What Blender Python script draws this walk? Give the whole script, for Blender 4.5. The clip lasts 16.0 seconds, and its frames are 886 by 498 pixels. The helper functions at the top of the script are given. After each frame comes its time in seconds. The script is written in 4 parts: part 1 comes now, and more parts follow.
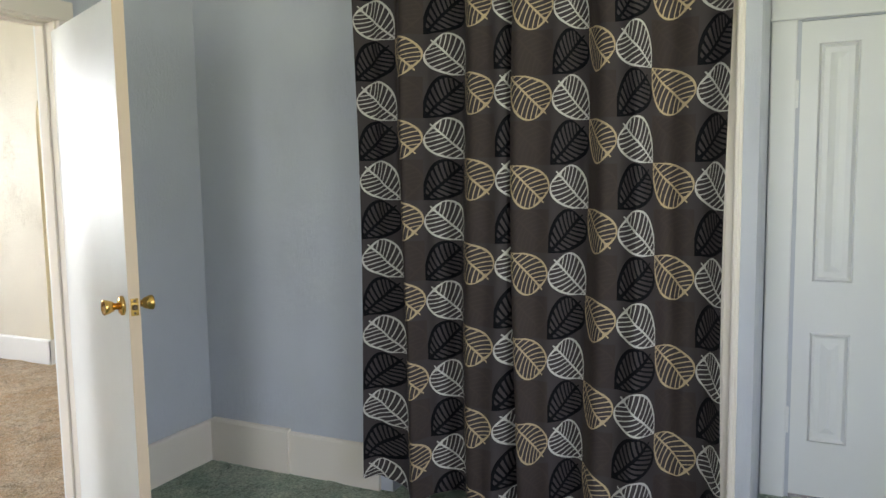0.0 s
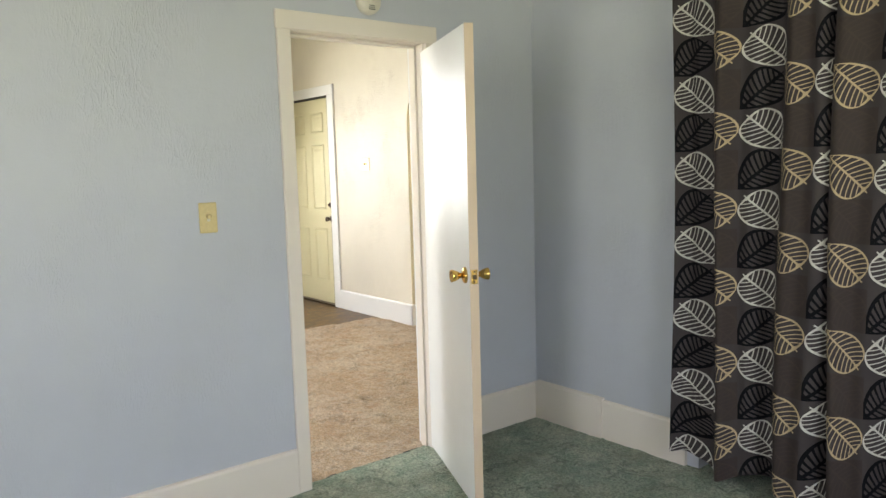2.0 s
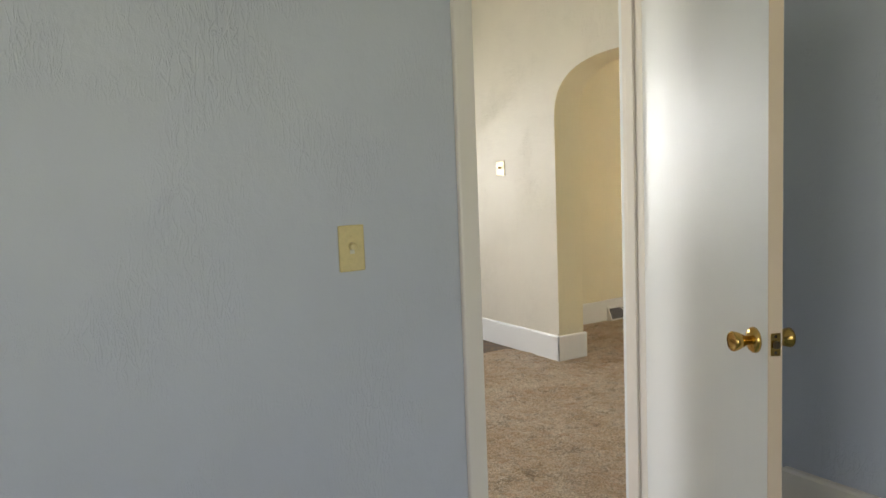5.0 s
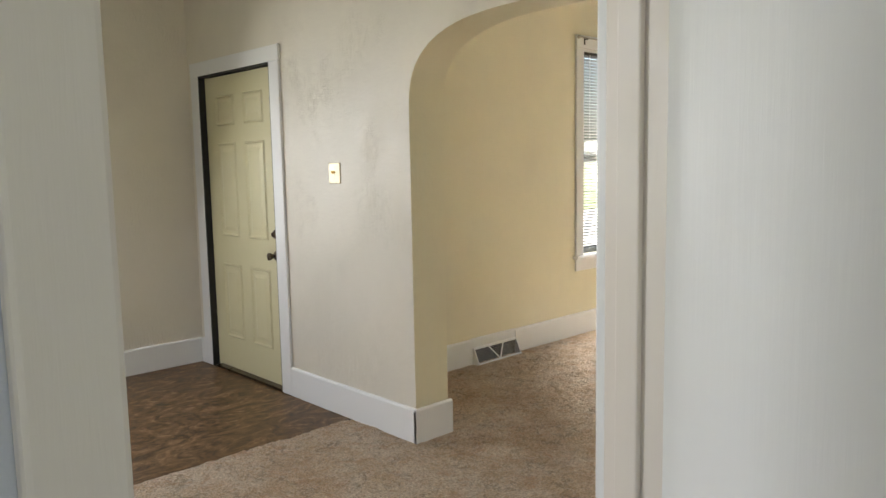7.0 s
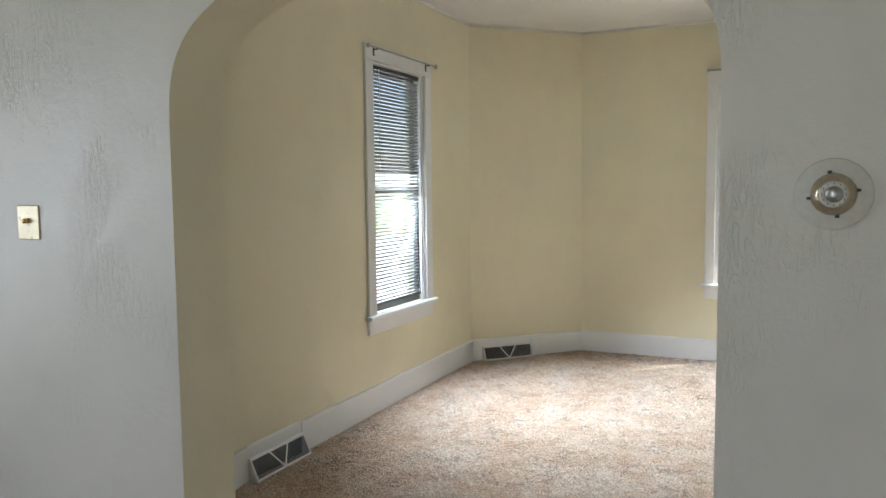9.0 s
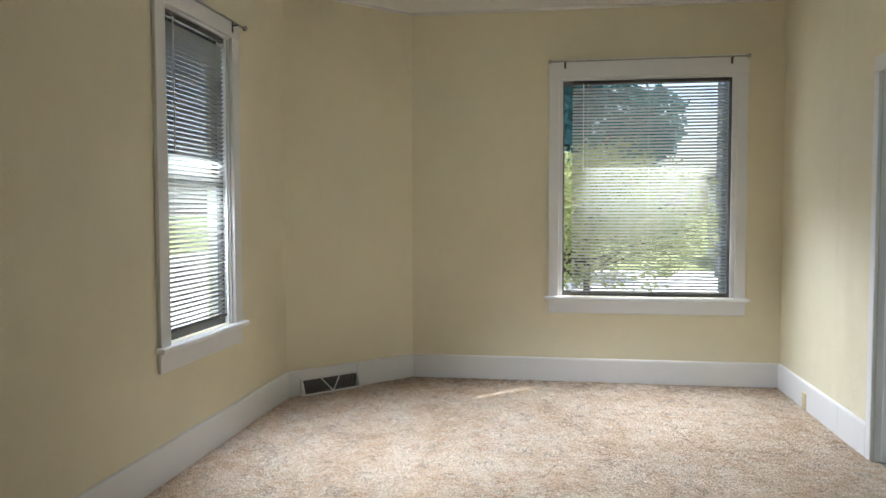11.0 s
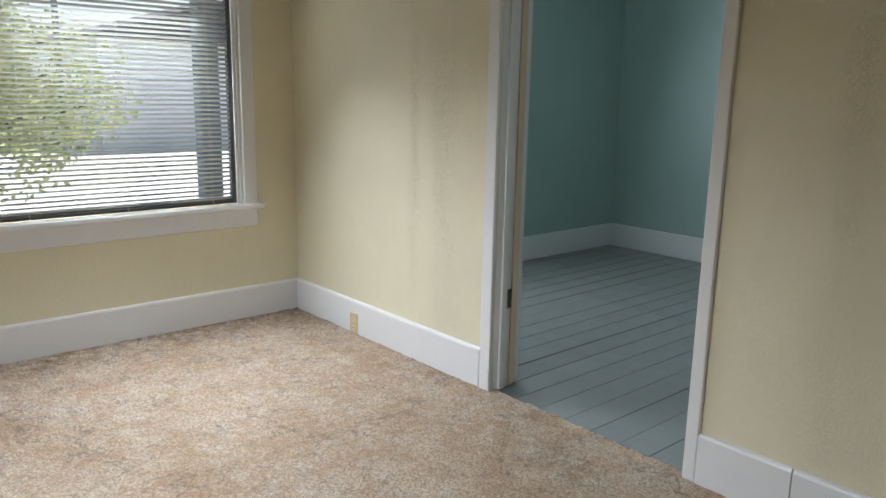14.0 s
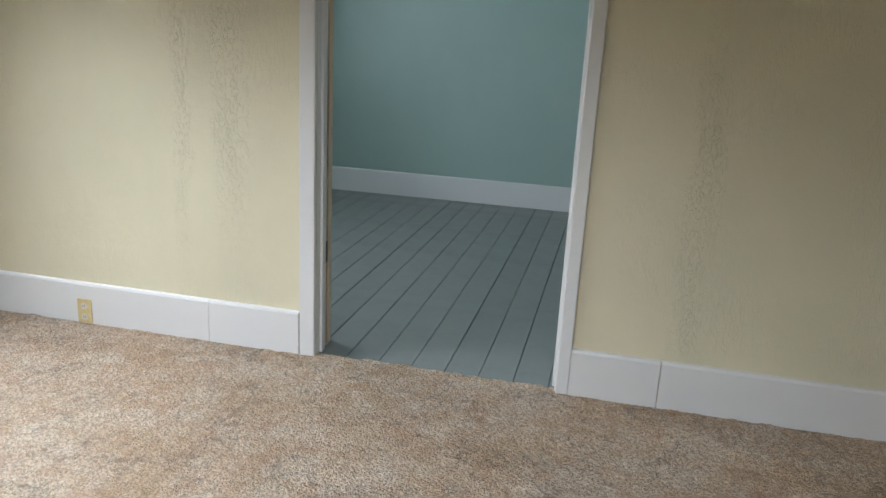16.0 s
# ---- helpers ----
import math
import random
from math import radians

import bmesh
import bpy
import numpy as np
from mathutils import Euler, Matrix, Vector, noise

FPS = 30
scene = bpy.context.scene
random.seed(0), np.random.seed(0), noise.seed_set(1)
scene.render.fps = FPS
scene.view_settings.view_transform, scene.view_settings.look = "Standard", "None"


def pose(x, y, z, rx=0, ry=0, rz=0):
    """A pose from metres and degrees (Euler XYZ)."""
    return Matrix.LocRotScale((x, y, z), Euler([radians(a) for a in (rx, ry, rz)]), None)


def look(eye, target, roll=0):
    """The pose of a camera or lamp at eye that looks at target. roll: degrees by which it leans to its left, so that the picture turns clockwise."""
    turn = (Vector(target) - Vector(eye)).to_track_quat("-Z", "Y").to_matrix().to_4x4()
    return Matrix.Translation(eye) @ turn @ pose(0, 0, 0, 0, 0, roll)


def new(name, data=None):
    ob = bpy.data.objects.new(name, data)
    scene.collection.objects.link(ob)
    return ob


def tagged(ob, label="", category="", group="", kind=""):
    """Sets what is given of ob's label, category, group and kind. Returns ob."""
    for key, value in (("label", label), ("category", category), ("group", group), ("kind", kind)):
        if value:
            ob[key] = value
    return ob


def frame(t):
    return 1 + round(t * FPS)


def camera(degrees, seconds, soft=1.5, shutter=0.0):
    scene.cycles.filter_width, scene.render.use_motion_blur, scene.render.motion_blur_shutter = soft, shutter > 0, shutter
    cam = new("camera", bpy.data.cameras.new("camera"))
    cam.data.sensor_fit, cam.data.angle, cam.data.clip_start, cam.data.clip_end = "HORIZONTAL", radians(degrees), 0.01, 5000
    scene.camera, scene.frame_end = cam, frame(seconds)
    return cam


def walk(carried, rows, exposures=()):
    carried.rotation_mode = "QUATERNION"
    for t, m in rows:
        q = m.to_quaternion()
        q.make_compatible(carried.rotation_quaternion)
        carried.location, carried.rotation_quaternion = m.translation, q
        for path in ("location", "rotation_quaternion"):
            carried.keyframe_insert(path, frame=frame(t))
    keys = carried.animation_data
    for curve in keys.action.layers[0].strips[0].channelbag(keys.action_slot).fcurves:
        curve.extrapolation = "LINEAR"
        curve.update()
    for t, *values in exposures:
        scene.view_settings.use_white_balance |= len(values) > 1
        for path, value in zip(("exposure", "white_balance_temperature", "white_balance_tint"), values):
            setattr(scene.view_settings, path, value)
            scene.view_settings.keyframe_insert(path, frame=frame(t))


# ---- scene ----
cam = camera(61.3, 16.0)
PATH = [
    (0, (-1.313, -2.597, 1.376), (0.48, -1.733, 1.178), -0.9),
    (0.5, (-1.385, -2.711, 1.388), (0.306, -1.665, 1.173), -1.2),
    (1, (-1.475, -2.824, 1.399), (0.097, -1.607, 1.176), -1.3),
    (1.5, (-1.504, -2.872, 1.4), (-0.078, -1.487, 1.178), -1.4),
    (2, (-1.519, -2.873, 1.398), (-0.278, -1.32, 1.182), -1.6),
    (2.5, (-1.542, -2.844, 1.401), (-0.521, -1.136, 1.195), -1.8),
    (3, (-1.569, -2.806, 1.42), (-0.811, -0.966, 1.227), -2.2),
    (3.2, (-1.58, -2.767, 1.428), (-0.904, -0.895, 1.232), -2.0),
    (5.3, (-1.067, -1.555, 1.401), (0.055, 0.087, 1.191), -1.8),
    (5.5, (-0.961, -1.421, 1.439), (0.207, 0.187, 1.215), -1.4),
    (6, (-0.703, -1.055, 1.445), (0.545, 0.491, 1.223), -1.3),
    (6.5, (-0.46, -0.733, 1.497), (0.833, 0.743, 1.269), -1.0),
    (7, (-0.178, -0.479, 1.5), (1.205, 0.985, 1.267), -1.1),
    (7.5, (0.097, -0.198, 1.505), (1.43, 1.112, 1.291), -1.1),
    (8, (0.311, 0.221, 1.518), (1.867, 1.456, 1.29), -0.7),
    (8.5, (0.485, 0.496, 1.563), (2.177, 1.541, 1.346), -0.8),
    (9, (0.643, 0.713, 1.551), (2.444, 1.568, 1.391), -0.6),
    (9.2, (0.72, 0.806, 1.526), (2.551, 1.599, 1.385), -0.5),
    (11.3, (1.725, 1.455, 1.36), (3.714, 1.647, 1.262), -0.0),
    (11.5, (1.87, 1.518, 1.371), (3.865, 1.623, 1.273), 0.1),
    (12, (2.262, 1.69, 1.407), (4.252, 1.517, 1.304), 0.4),
    (12.5, (2.624, 1.689, 1.396), (4.573, 1.248, 1.311), 0.3),
    (13, (2.962, 1.685, 1.397), (4.816, 0.946, 1.275), 0.6),
    (13.5, (3.32, 1.774, 1.348), (5.012, 0.735, 1.109), 0.8),
    (14, (3.553, 1.978, 1.349), (5.031, 0.694, 0.939), 1.1),
    (14.5, (3.798, 2.158, 1.373), (5.015, 0.669, 0.824), 1.9),
    (15, (4.098, 2.268, 1.353), (5.046, 0.606, 0.772), 2.7),
    (15.5, (4.417, 2.382, 1.356), (5.094, 0.594, 0.77), 2.8),
    (16, (4.725, 2.386, 1.31), (5.144, 0.507, 0.768), 3.0),
]
EXPOSURES = [(0, 2.85, 6650, 12), (1.5, 2.95, 7100, 12), (3.2, 2.6, 6900, 13), (5.5, 2.15, 7000, 12), (7.0, 1.95, 6600, 13), (9.2, 1.35, 5700, 11), (11.5, 0.9, 5950, 12), (13.0, 0.7, 6050, 13), (14.5, 0.6, 6000, 11), (16, 0.6, 6000, 11)]
walk(cam, [(t, look(eye, target, roll)) for t, eye, target, roll in PATH], EXPOSURES)

# ---- light ----
SUN_AZ, SUN_EL = 45.0, 66.0     # from the south-east, high
sky_world = bpy.data.worlds.new("sky")
scene.world = sky_world
sky_world.use_nodes = True
_nt = sky_world.node_tree
_bg = _nt.nodes["Background"]
_sky = _nt.nodes.new("ShaderNodeTexSky")
_sky.sky_type = "NISHITA"
_sky.sun_disc = False
_sky.dust_density = 3.0
_sky.sun_elevation = radians(SUN_EL)
_sky.sun_rotation = radians(90 + SUN_AZ)
_nt.links.new(_sky.outputs[0], _bg.inputs[0])
_bg.inputs[1].default_value = 0.15

sun_data = bpy.data.lights.new("sun", "SUN")
sun_data.energy, sun_data.angle, sun_data.color = 5.0, radians(0.5), (1.0, 0.95, 0.86)
sun = new("sun", sun_data)
sun.matrix_world = look((20 * math.cos(radians(SUN_AZ)), -20 * math.sin(radians(SUN_AZ)), 28.3 * math.tan(radians(SUN_EL)) * 0.707), (0, 0, 0))


def window_light(name, eye, target, width, height, power, spread, colour):
    """An area lamp for sky light through an opening, seen or added out of view."""
    d = bpy.data.lights.new(name, "AREA")
    d.shape, d.size, d.size_y, d.energy, d.spread, d.color = "RECTANGLE", width, height, power, radians(spread), colour
    ob = new(name, d)
    ob.matrix_world = look(eye, target)
    return ob


DAY = (0.90, 0.95, 1.0)
window_light("sky_light_east", (7.53, 0.70, 1.75), (7.03, 0.70, 0.90), 0.95, 0.8, 23, 98, DAY)
window_light("sky_light_north", (5.46, 3.28, 1.70), (5.46, 2.78, 1.04), 0.62, 0.8, 27, 98, DAY)
window_light("sky_light_entry", (0.80, 4.92, 1.60), (0.80, 4.0, 0.95), 0.85, 1.55, 12, 165, DAY)
# lamp added out of view to brighten the entry floor; no window known there
window_light("fill_light_entry_west", (-2.18, 1.5, 1.7), (-0.8, 1.6, 0.75), 1.0, 1.4, 8, 150, DAY)
window_light("sky_light_teal", (7.62, -1.35, 1.60), (6.70, -1.35, 1.40), 0.75, 1.5, 27, 165, DAY)
window_light("sky_light_bedroom", (-0.2, -4.42, 1.55), (-0.2, -3.0, 1.3), 1.2, 1.6, 3.8, 160, (0.95, 0.97, 1.0))
window_light("sky_light_bedroom_west", (-3.42, -2.2, 1.55), (-2.0, -2.0, 1.3), 0.8, 1.6, 5.2, 160, (0.95, 0.97, 1.0))


# ---- materials ----
class Nodes:
    """Short way to write a node material."""

    def __init__(self, name):
        self.m = bpy.data.materials.new(name)
        self.m.use_nodes = True
        self.t = self.m.node_tree
        self.b = self.t.nodes["Principled BSDF"]
        self.tc = self.t.nodes.new("ShaderNodeTexCoord")

    def put(self, node, key, value):
        if isinstance(value, bpy.types.NodeSocket):
            self.t.links.new(value, node.inputs[key])
        elif value is not None:
            node.inputs[key].default_value = value

    def math(self, op, a, b=None, c=None):
        n = self.t.nodes.new("ShaderNodeMath")
        n.operation = op
        for i, v in enumerate((a, b, c)):
            self.put(n, i, v)
        return n.outputs[0]

    def coord(self, kind="Object", scale=(1, 1, 1), rot=(0, 0, 0)):
        n = self.t.nodes.new("ShaderNodeMapping")
        self.t.links.new(self.tc.outputs[kind], n.inputs[0])
        n.inputs["Scale"].default_value = scale
        n.inputs["Rotation"].default_value = rot
        return n.outputs[0]

    def noise(self, vec, scale, detail=3.0, rough=0.55, dist=0.0):
        n = self.t.nodes.new("ShaderNodeTexNoise")
        self.put(n, "Vector", vec)
        n.inputs["Scale"].default_value, n.inputs["Detail"].default_value = scale, detail
        n.inputs["Roughness"].default_value, n.inputs["Distortion"].default_value = rough, dist
        return n.outputs["Fac"]

    def voronoi(self, vec, scale, feature="F1", out="Distance"):
        n = self.t.nodes.new("ShaderNodeTexVoronoi")
        n.feature = feature
        self.put(n, "Vector", vec)
        n.inputs["Scale"].default_value = scale
        return n.outputs[out]

    def warp(self, vec, scale, amount):
        n = self.t.nodes.new("ShaderNodeTexNoise")
        self.put(n, "Vector", vec)
        n.inputs["Scale"].default_value, n.inputs["Detail"].default_value = scale, 3
        a = self.t.nodes.new("ShaderNodeVectorMath")
        a.operation = "MULTIPLY_ADD"
        self.t.links.new(n.outputs["Color"], a.inputs[0])
        a.inputs[1].default_value = (amount, amount, amount)
        self.put(a, 2, vec)
        return a.outputs[0]

    def ramp(self, fac, stops):
        n = self.t.nodes.new("ShaderNodeValToRGB")
        while len(n.color_ramp.elements) < len(stops):
            n.color_ramp.elements.new(0.5)
        for e, (p, c) in zip(n.color_ramp.elements, stops):
            e.position, e.color = p, ((*c, 1) if len(c) == 3 else c)
        self.put(n, 0, fac)
        return n.outputs[0]

    def grey(self, fac, lo, hi, a=0.0, b=1.0):
        n = self.t.nodes.new("ShaderNodeMapRange")
        for i, v in enumerate((fac, lo, hi, a, b)):
            self.put(n, i, v)
        return n.outputs[0]

    def mix(self, fac, a, b, blend="MIX"):
        n = self.t.nodes.new("ShaderNodeMix")
        n.data_type, n.blend_type = "RGBA", blend
        for key, v in ((0, fac), (6, a), (7, b)):
            if isinstance(v, tuple) and len(v) == 3:
                v = (*v, 1)
            self.put(n, key, v)
        return n.outputs[2]

    def bump(self, height, strength, distance):
        n = self.t.nodes.new("ShaderNodeBump")
        n.inputs["Strength"].default_value, n.inputs["Distance"].default_value = strength, distance
        self.put(n, "Height", height)
        self.t.links.new(n.outputs[0], self.b.inputs["Normal"])

    def finish(self, colour=None, rough=None, metal=None, spec=None):
        if isinstance(colour, tuple):
            colour = (*colour, 1) if len(colour) == 3 else colour
        self.put(self.b, "Base Color", colour)
        self.put(self.b, "Roughness", rough)
        self.put(self.b, "Metallic", metal)
        self.put(self.b, "Specular IOR Level", spec)
        return self.m


def shade(c, k):
    return tuple(v * k for v in c)


def wall_paint(name, c, rough=0.5, relief=1.0, worn=0.5, seams=()):
    """Rolled paint over old plaster: trowel ridges in patches, faint stains."""
    n = Nodes(name)
    v = n.coord()
    big = n.noise(v, 1.3, 4, 0.6)
    patch = n.grey(n.noise(v, 2.2, 3, 0.6), 0.48, 0.62)
    streak = n.noise(n.coord(scale=(1, 1, 0.28)), 55, 3, 0.6, 0.6)
    ridge = n.grey(n.math("ABSOLUTE", n.math("SUBTRACT", streak, 0.5)), 0.0, 0.07, 1.0, 0.0)
    roller = n.noise(v, 260, 2, 0.6)
    h = n.math("ADD", n.math("MULTIPLY", n.math("MULTIPLY", ridge, patch), 0.8 * worn + 0.1), n.math("ADD", n.math("MULTIPLY", roller, 0.22), n.math("MULTIPLY", n.noise(v, 28, 3, 0.6), 0.8)))
    sep = n.t.nodes.new("ShaderNodeSeparateXYZ")
    n.t.links.new(v, sep.inputs[0])
    for at, wide in seams:
        wob = n.math("ADD", sep.outputs[0], n.math("MULTIPLY", n.math("SUBTRACT", n.noise(n.coord(scale=(1, 1, 1)), 3.5, 4, 0.65), 0.5), 0.16))
        band = n.grey(n.math("ABSOLUTE", n.math("SUBTRACT", wob, at)), 0.0, wide, 1.0, 0.0)
        chips = n.grey(n.noise(n.coord(scale=(1, 1, 0.5)), 70, 3, 0.7), 0.5, 0.56)
        h = n.math("ADD", h, n.math("MULTIPLY", n.math("MULTIPLY", band, chips), 2.0))
    n.bump(h, 0.35 * relief, 0.004)
    col = n.ramp(big, [(0.25, shade(c, 0.93)), (0.55, c), (0.8, tuple(min(1, x * 1.05) for x in c))])
    col = n.mix(n.grey(n.noise(n.coord(scale=(1, 1, 0.35)), 5, 4, 0.7), 0.5, 0.8, 0, 0.22), col, shade(c, 0.86))
    return n.finish(col, n.grey(n.noise(v, 8, 3), 0.3, 0.7, rough - 0.08, rough + 0.1), spec=0.4)


def gloss_paint(name, c, rough=0.32, grain=(1, 1, 0.06), strength=0.25, gscale=90):
    """Brushed enamel on wood."""
    n = Nodes(name)
    v = n.coord(scale=grain)
    brush = n.noise(v, gscale, 4, 0.65, 0.2)
    lump = n.noise(n.coord(), 14, 3)
    n.bump(n.math("ADD", n.math("MULTIPLY", brush, 0.8), n.math("MULTIPLY", lump, 0.5)), strength, 0.003)
    dirt = n.grey(n.noise(n.coord(), 6, 5, 0.7), 0.55, 0.8, 0, 0.2)
    return n.finish(n.mix(dirt, c, shade(c, 0.88)), n.grey(lump, 0.3, 0.7, rough - 0.06, rough + 0.12), spec=0.5)


def carpet(name, low, mid, high, scale=1.0, stain=None, rust=None, soil_shade=None):
    """Sculpted pile: curled cords a centimetre thick, short cracks wandering between clumps, faded and rusty patches."""
    n = Nodes(name)
    v = n.coord()
    wv = n.warp(n.warp(v, 9 * scale, 0.22), 45, 0.05)
    edge = n.voronoi(wv, 9 * scale, "DISTANCE_TO_EDGE")
    broken = n.grey(n.noise(v, 6 * scale, 3, 0.6), 0.47, 0.60)
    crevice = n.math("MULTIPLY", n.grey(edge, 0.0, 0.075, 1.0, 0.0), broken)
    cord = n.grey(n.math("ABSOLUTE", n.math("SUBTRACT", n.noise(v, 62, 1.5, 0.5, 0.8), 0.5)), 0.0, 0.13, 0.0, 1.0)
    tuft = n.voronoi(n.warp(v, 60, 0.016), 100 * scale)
    fibre = n.noise(v, 330, 3, 0.75)
    clump = n.noise(v, 26 * scale, 3, 0.6)
    h = n.math("ADD", n.math("MULTIPLY", n.math("SUBTRACT", 1.0, tuft), 0.35), n.math("MULTIPLY", cord, 0.5))
    h = n.math("ADD", h, n.math("ADD", n.math("MULTIPLY", fibre, 0.2), n.math("MULTIPLY", clump, 0.9)))
    n.bump(n.math("SUBTRACT", h, n.math("MULTIPLY", crevice, 1.2)), 1.0, 0.016)
    fac = n.math("ADD", n.math("MULTIPLY", n.noise(v, 2.6 * scale, 5, 0.7), 0.5), n.math("ADD", n.math("MULTIPLY", n.noise(v, 12 * scale, 4, 0.65, 0.8), 0.36), n.math("MULTIPLY", fibre, 0.27)))
    col = n.ramp(fac, [(0.42, low), (0.53, mid), (0.63, high)])
    if rust:
        col = n.mix(n.grey(n.noise(v, 8.5, 4, 0.7, 0.6), 0.53, 0.68, 0, 0.6), col, rust)
    # shade between cords and tufts and in the cracks, painted into the pile colour
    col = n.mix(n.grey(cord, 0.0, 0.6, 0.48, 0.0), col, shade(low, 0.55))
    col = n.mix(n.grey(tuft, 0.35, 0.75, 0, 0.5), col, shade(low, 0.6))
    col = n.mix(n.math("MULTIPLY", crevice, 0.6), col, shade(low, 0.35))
    if stain:
        col = n.mix(n.grey(n.noise(v, 1.7, 4, 0.7, 0.5), 0.5, 0.72, 0, 0.7), col, stain)
    if soil_shade:
        # old blotchy soiling along the window wall, plus painted shade below the window
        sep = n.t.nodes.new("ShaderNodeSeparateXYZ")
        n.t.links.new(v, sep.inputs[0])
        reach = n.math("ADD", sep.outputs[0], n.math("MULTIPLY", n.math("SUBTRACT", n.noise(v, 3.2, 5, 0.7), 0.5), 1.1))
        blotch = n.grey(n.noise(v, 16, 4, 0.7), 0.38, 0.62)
        col = n.mix(n.math("MULTIPLY", n.grey(reach, 7.2, 7.6, 0, 0.8), blotch), col, soil_shade)
    n.b.inputs["Sheen Weight"].default_value = 0.2
    return n.finish(col, 0.95, spec=0.1)


def plain(name, c, rough=0.5, metal=0.0, wear=0.12, bump=0.06, scale=60):
    n = Nodes(name)
    f = n.noise(n.coord(), scale, 4, 0.65)
    n.bump(f, bump, 0.002)
    return n.finish(n.mix(n.grey(f, 0.4, 0.75, 0, 1), c, shade(c, 1 - wear)), n.grey(n.noise(n.coord(), scale * 0.3, 3), 0.3, 0.7, max(0.02, rough - 0.06), rough + 0.08), metal)


BLUE = wall_paint("blue_wall_paint", (0.505, 0.525, 0.575), 0.40, 1.5, 0.7)
CREAM = wall_paint("cream_wall_paint", (0.71, 0.66, 0.56), 0.44, 2.0, 0.7)
YELLOW = wall_paint("pale_yellow_wall_paint", (0.755, 0.70, 0.51), 0.42, 0.85, 0.4)
YELLOW_ROUGH = wall_paint("pale_yellow_ridged_paint", (0.755, 0.70, 0.51), 0.45, 1.7, 0.45, ((6.22, 0.10), (6.44, 0.05), (4.41, 0.07)))
TEAL = wall_paint("teal_wall_paint", (0.36, 0.475, 0.435), 0.42, 0.5, 0.4)
CEIL = wall_paint("white_ceiling_paint", (0.74, 0.72, 0.68), 0.7, 0.8, 0.6)
TRIM = gloss_paint("white_trim_paint", (0.76, 0.76, 0.75), 0.34)
TRIM_WARM = gloss_paint("ivory_trim_paint", (0.74, 0.675, 0.60), 0.36)
SLAB = gloss_paint("white_brushed_door_paint", (0.80, 0.80, 0.78), 0.34, (1, 1, 0.05), 0.26, 75)
for _s, _v in (("Coat Weight", 0.1), ("Coat Roughness", 0.35)):
    SLAB.node_tree.nodes["Principled BSDF"].inputs[_s].default_value = _v
# tan of the warm light on the door edge, put into the paint colour
EDGE = gloss_paint("tan_lit_door_edge_paint", (0.66, 0.52, 0.38), 0.5)
DOOR_CREAM = gloss_paint("cream_steel_door_paint", (0.62, 0.57, 0.36), 0.38, (1, 1, 1), 0.1)
TAN = carpet("tan_sculpted_carpet", (0.56, 0.36, 0.195), (0.77, 0.58, 0.395), (0.88, 0.75, 0.59), rust=(0.62, 0.34, 0.18), soil_shade=(0.12, 0.065, 0.025))
GREEN = carpet("faded_green_carpet", (0.19, 0.29, 0.22), (0.40, 0.50, 0.38), (0.62, 0.67, 0.52), 0.8, (0.27, 0.27, 0.19))
BLACK = plain("black_weatherstrip", (0.012, 0.012, 0.012), 0.6)
BRASS = plain("polished_brass", (0.72, 0.46, 0.14), 0.16, 1.0, 0.25)
BRONZE = plain("aged_bronze", (0.13, 0.10, 0.075), 0.3, 1.0, 0.3)
STEEL = plain("brushed_steel", (0.50, 0.48, 0.44), 0.34, 1.0, 0.3)
IVORY = plain("ivory_plastic", (0.66, 0.54, 0.27), 0.4)
PLATE = plain("yellowed_metal_plate", (0.60, 0.50, 0.32), 0.3, 0.3)
OFFWHITE = plain("aged_white_plastic", (0.66, 0.62, 0.52), 0.45)
CHROME_TAN = plain("satin_thermostat_ring", (0.55, 0.47, 0.34), 0.32, 0.9, 0.2)
VENT_WHITE = plain("white_enamel_metal", (0.74, 0.74, 0.72), 0.35)
VENT_GREY = plain("dusty_metal_fin", (0.30, 0.30, 0.30), 0.5, 0.4, 0.4)
VENT_DARK = plain("dark_duct_metal", (0.05, 0.045, 0.04), 0.5, 0.6, 0.3)


def slat_material():
    """Thin grey-green vinyl that lets a little light through."""
    n = Nodes("grey_green_blind_slat")
    n.finish((0.46, 0.47, 0.43), 0.4)
    t = n.t.nodes.new("ShaderNodeBsdfTranslucent")
    t.inputs[0].default_value = (0.6, 0.6, 0.55, 1)
    mx = n.t.nodes.new("ShaderNodeMixShader")
    mx.inputs[0].default_value = 0.3
    n.t.links.new(n.b.outputs[0], mx.inputs[1])
    n.t.links.new(t.outputs[0], mx.inputs[2])
    n.t.links.new(mx.outputs[0], n.t.nodes["Material Output"].inputs[0])
    return n.m


SLAT = slat_material()
RAIL = plain("dark_blind_rail", (0.05, 0.045, 0.04), 0.45)
CORD = plain("white_cord", (0.7, 0.7, 0.66), 0.8)
SASH = plain("grey_storm_sash", (0.10, 0.10, 0.10), 0.45)
DARK = plain("dark_void_paint", (0.10, 0.10, 0.10), 0.8)


def glass_material():
    n = Nodes("window_glass")
    n.b.inputs["Transmission Weight"].default_value = 1.0
    n.b.inputs["IOR"].default_value = 1.02
    return n.finish((0.97, 0.99, 0.98), 0.0)


GLASS = glass_material()


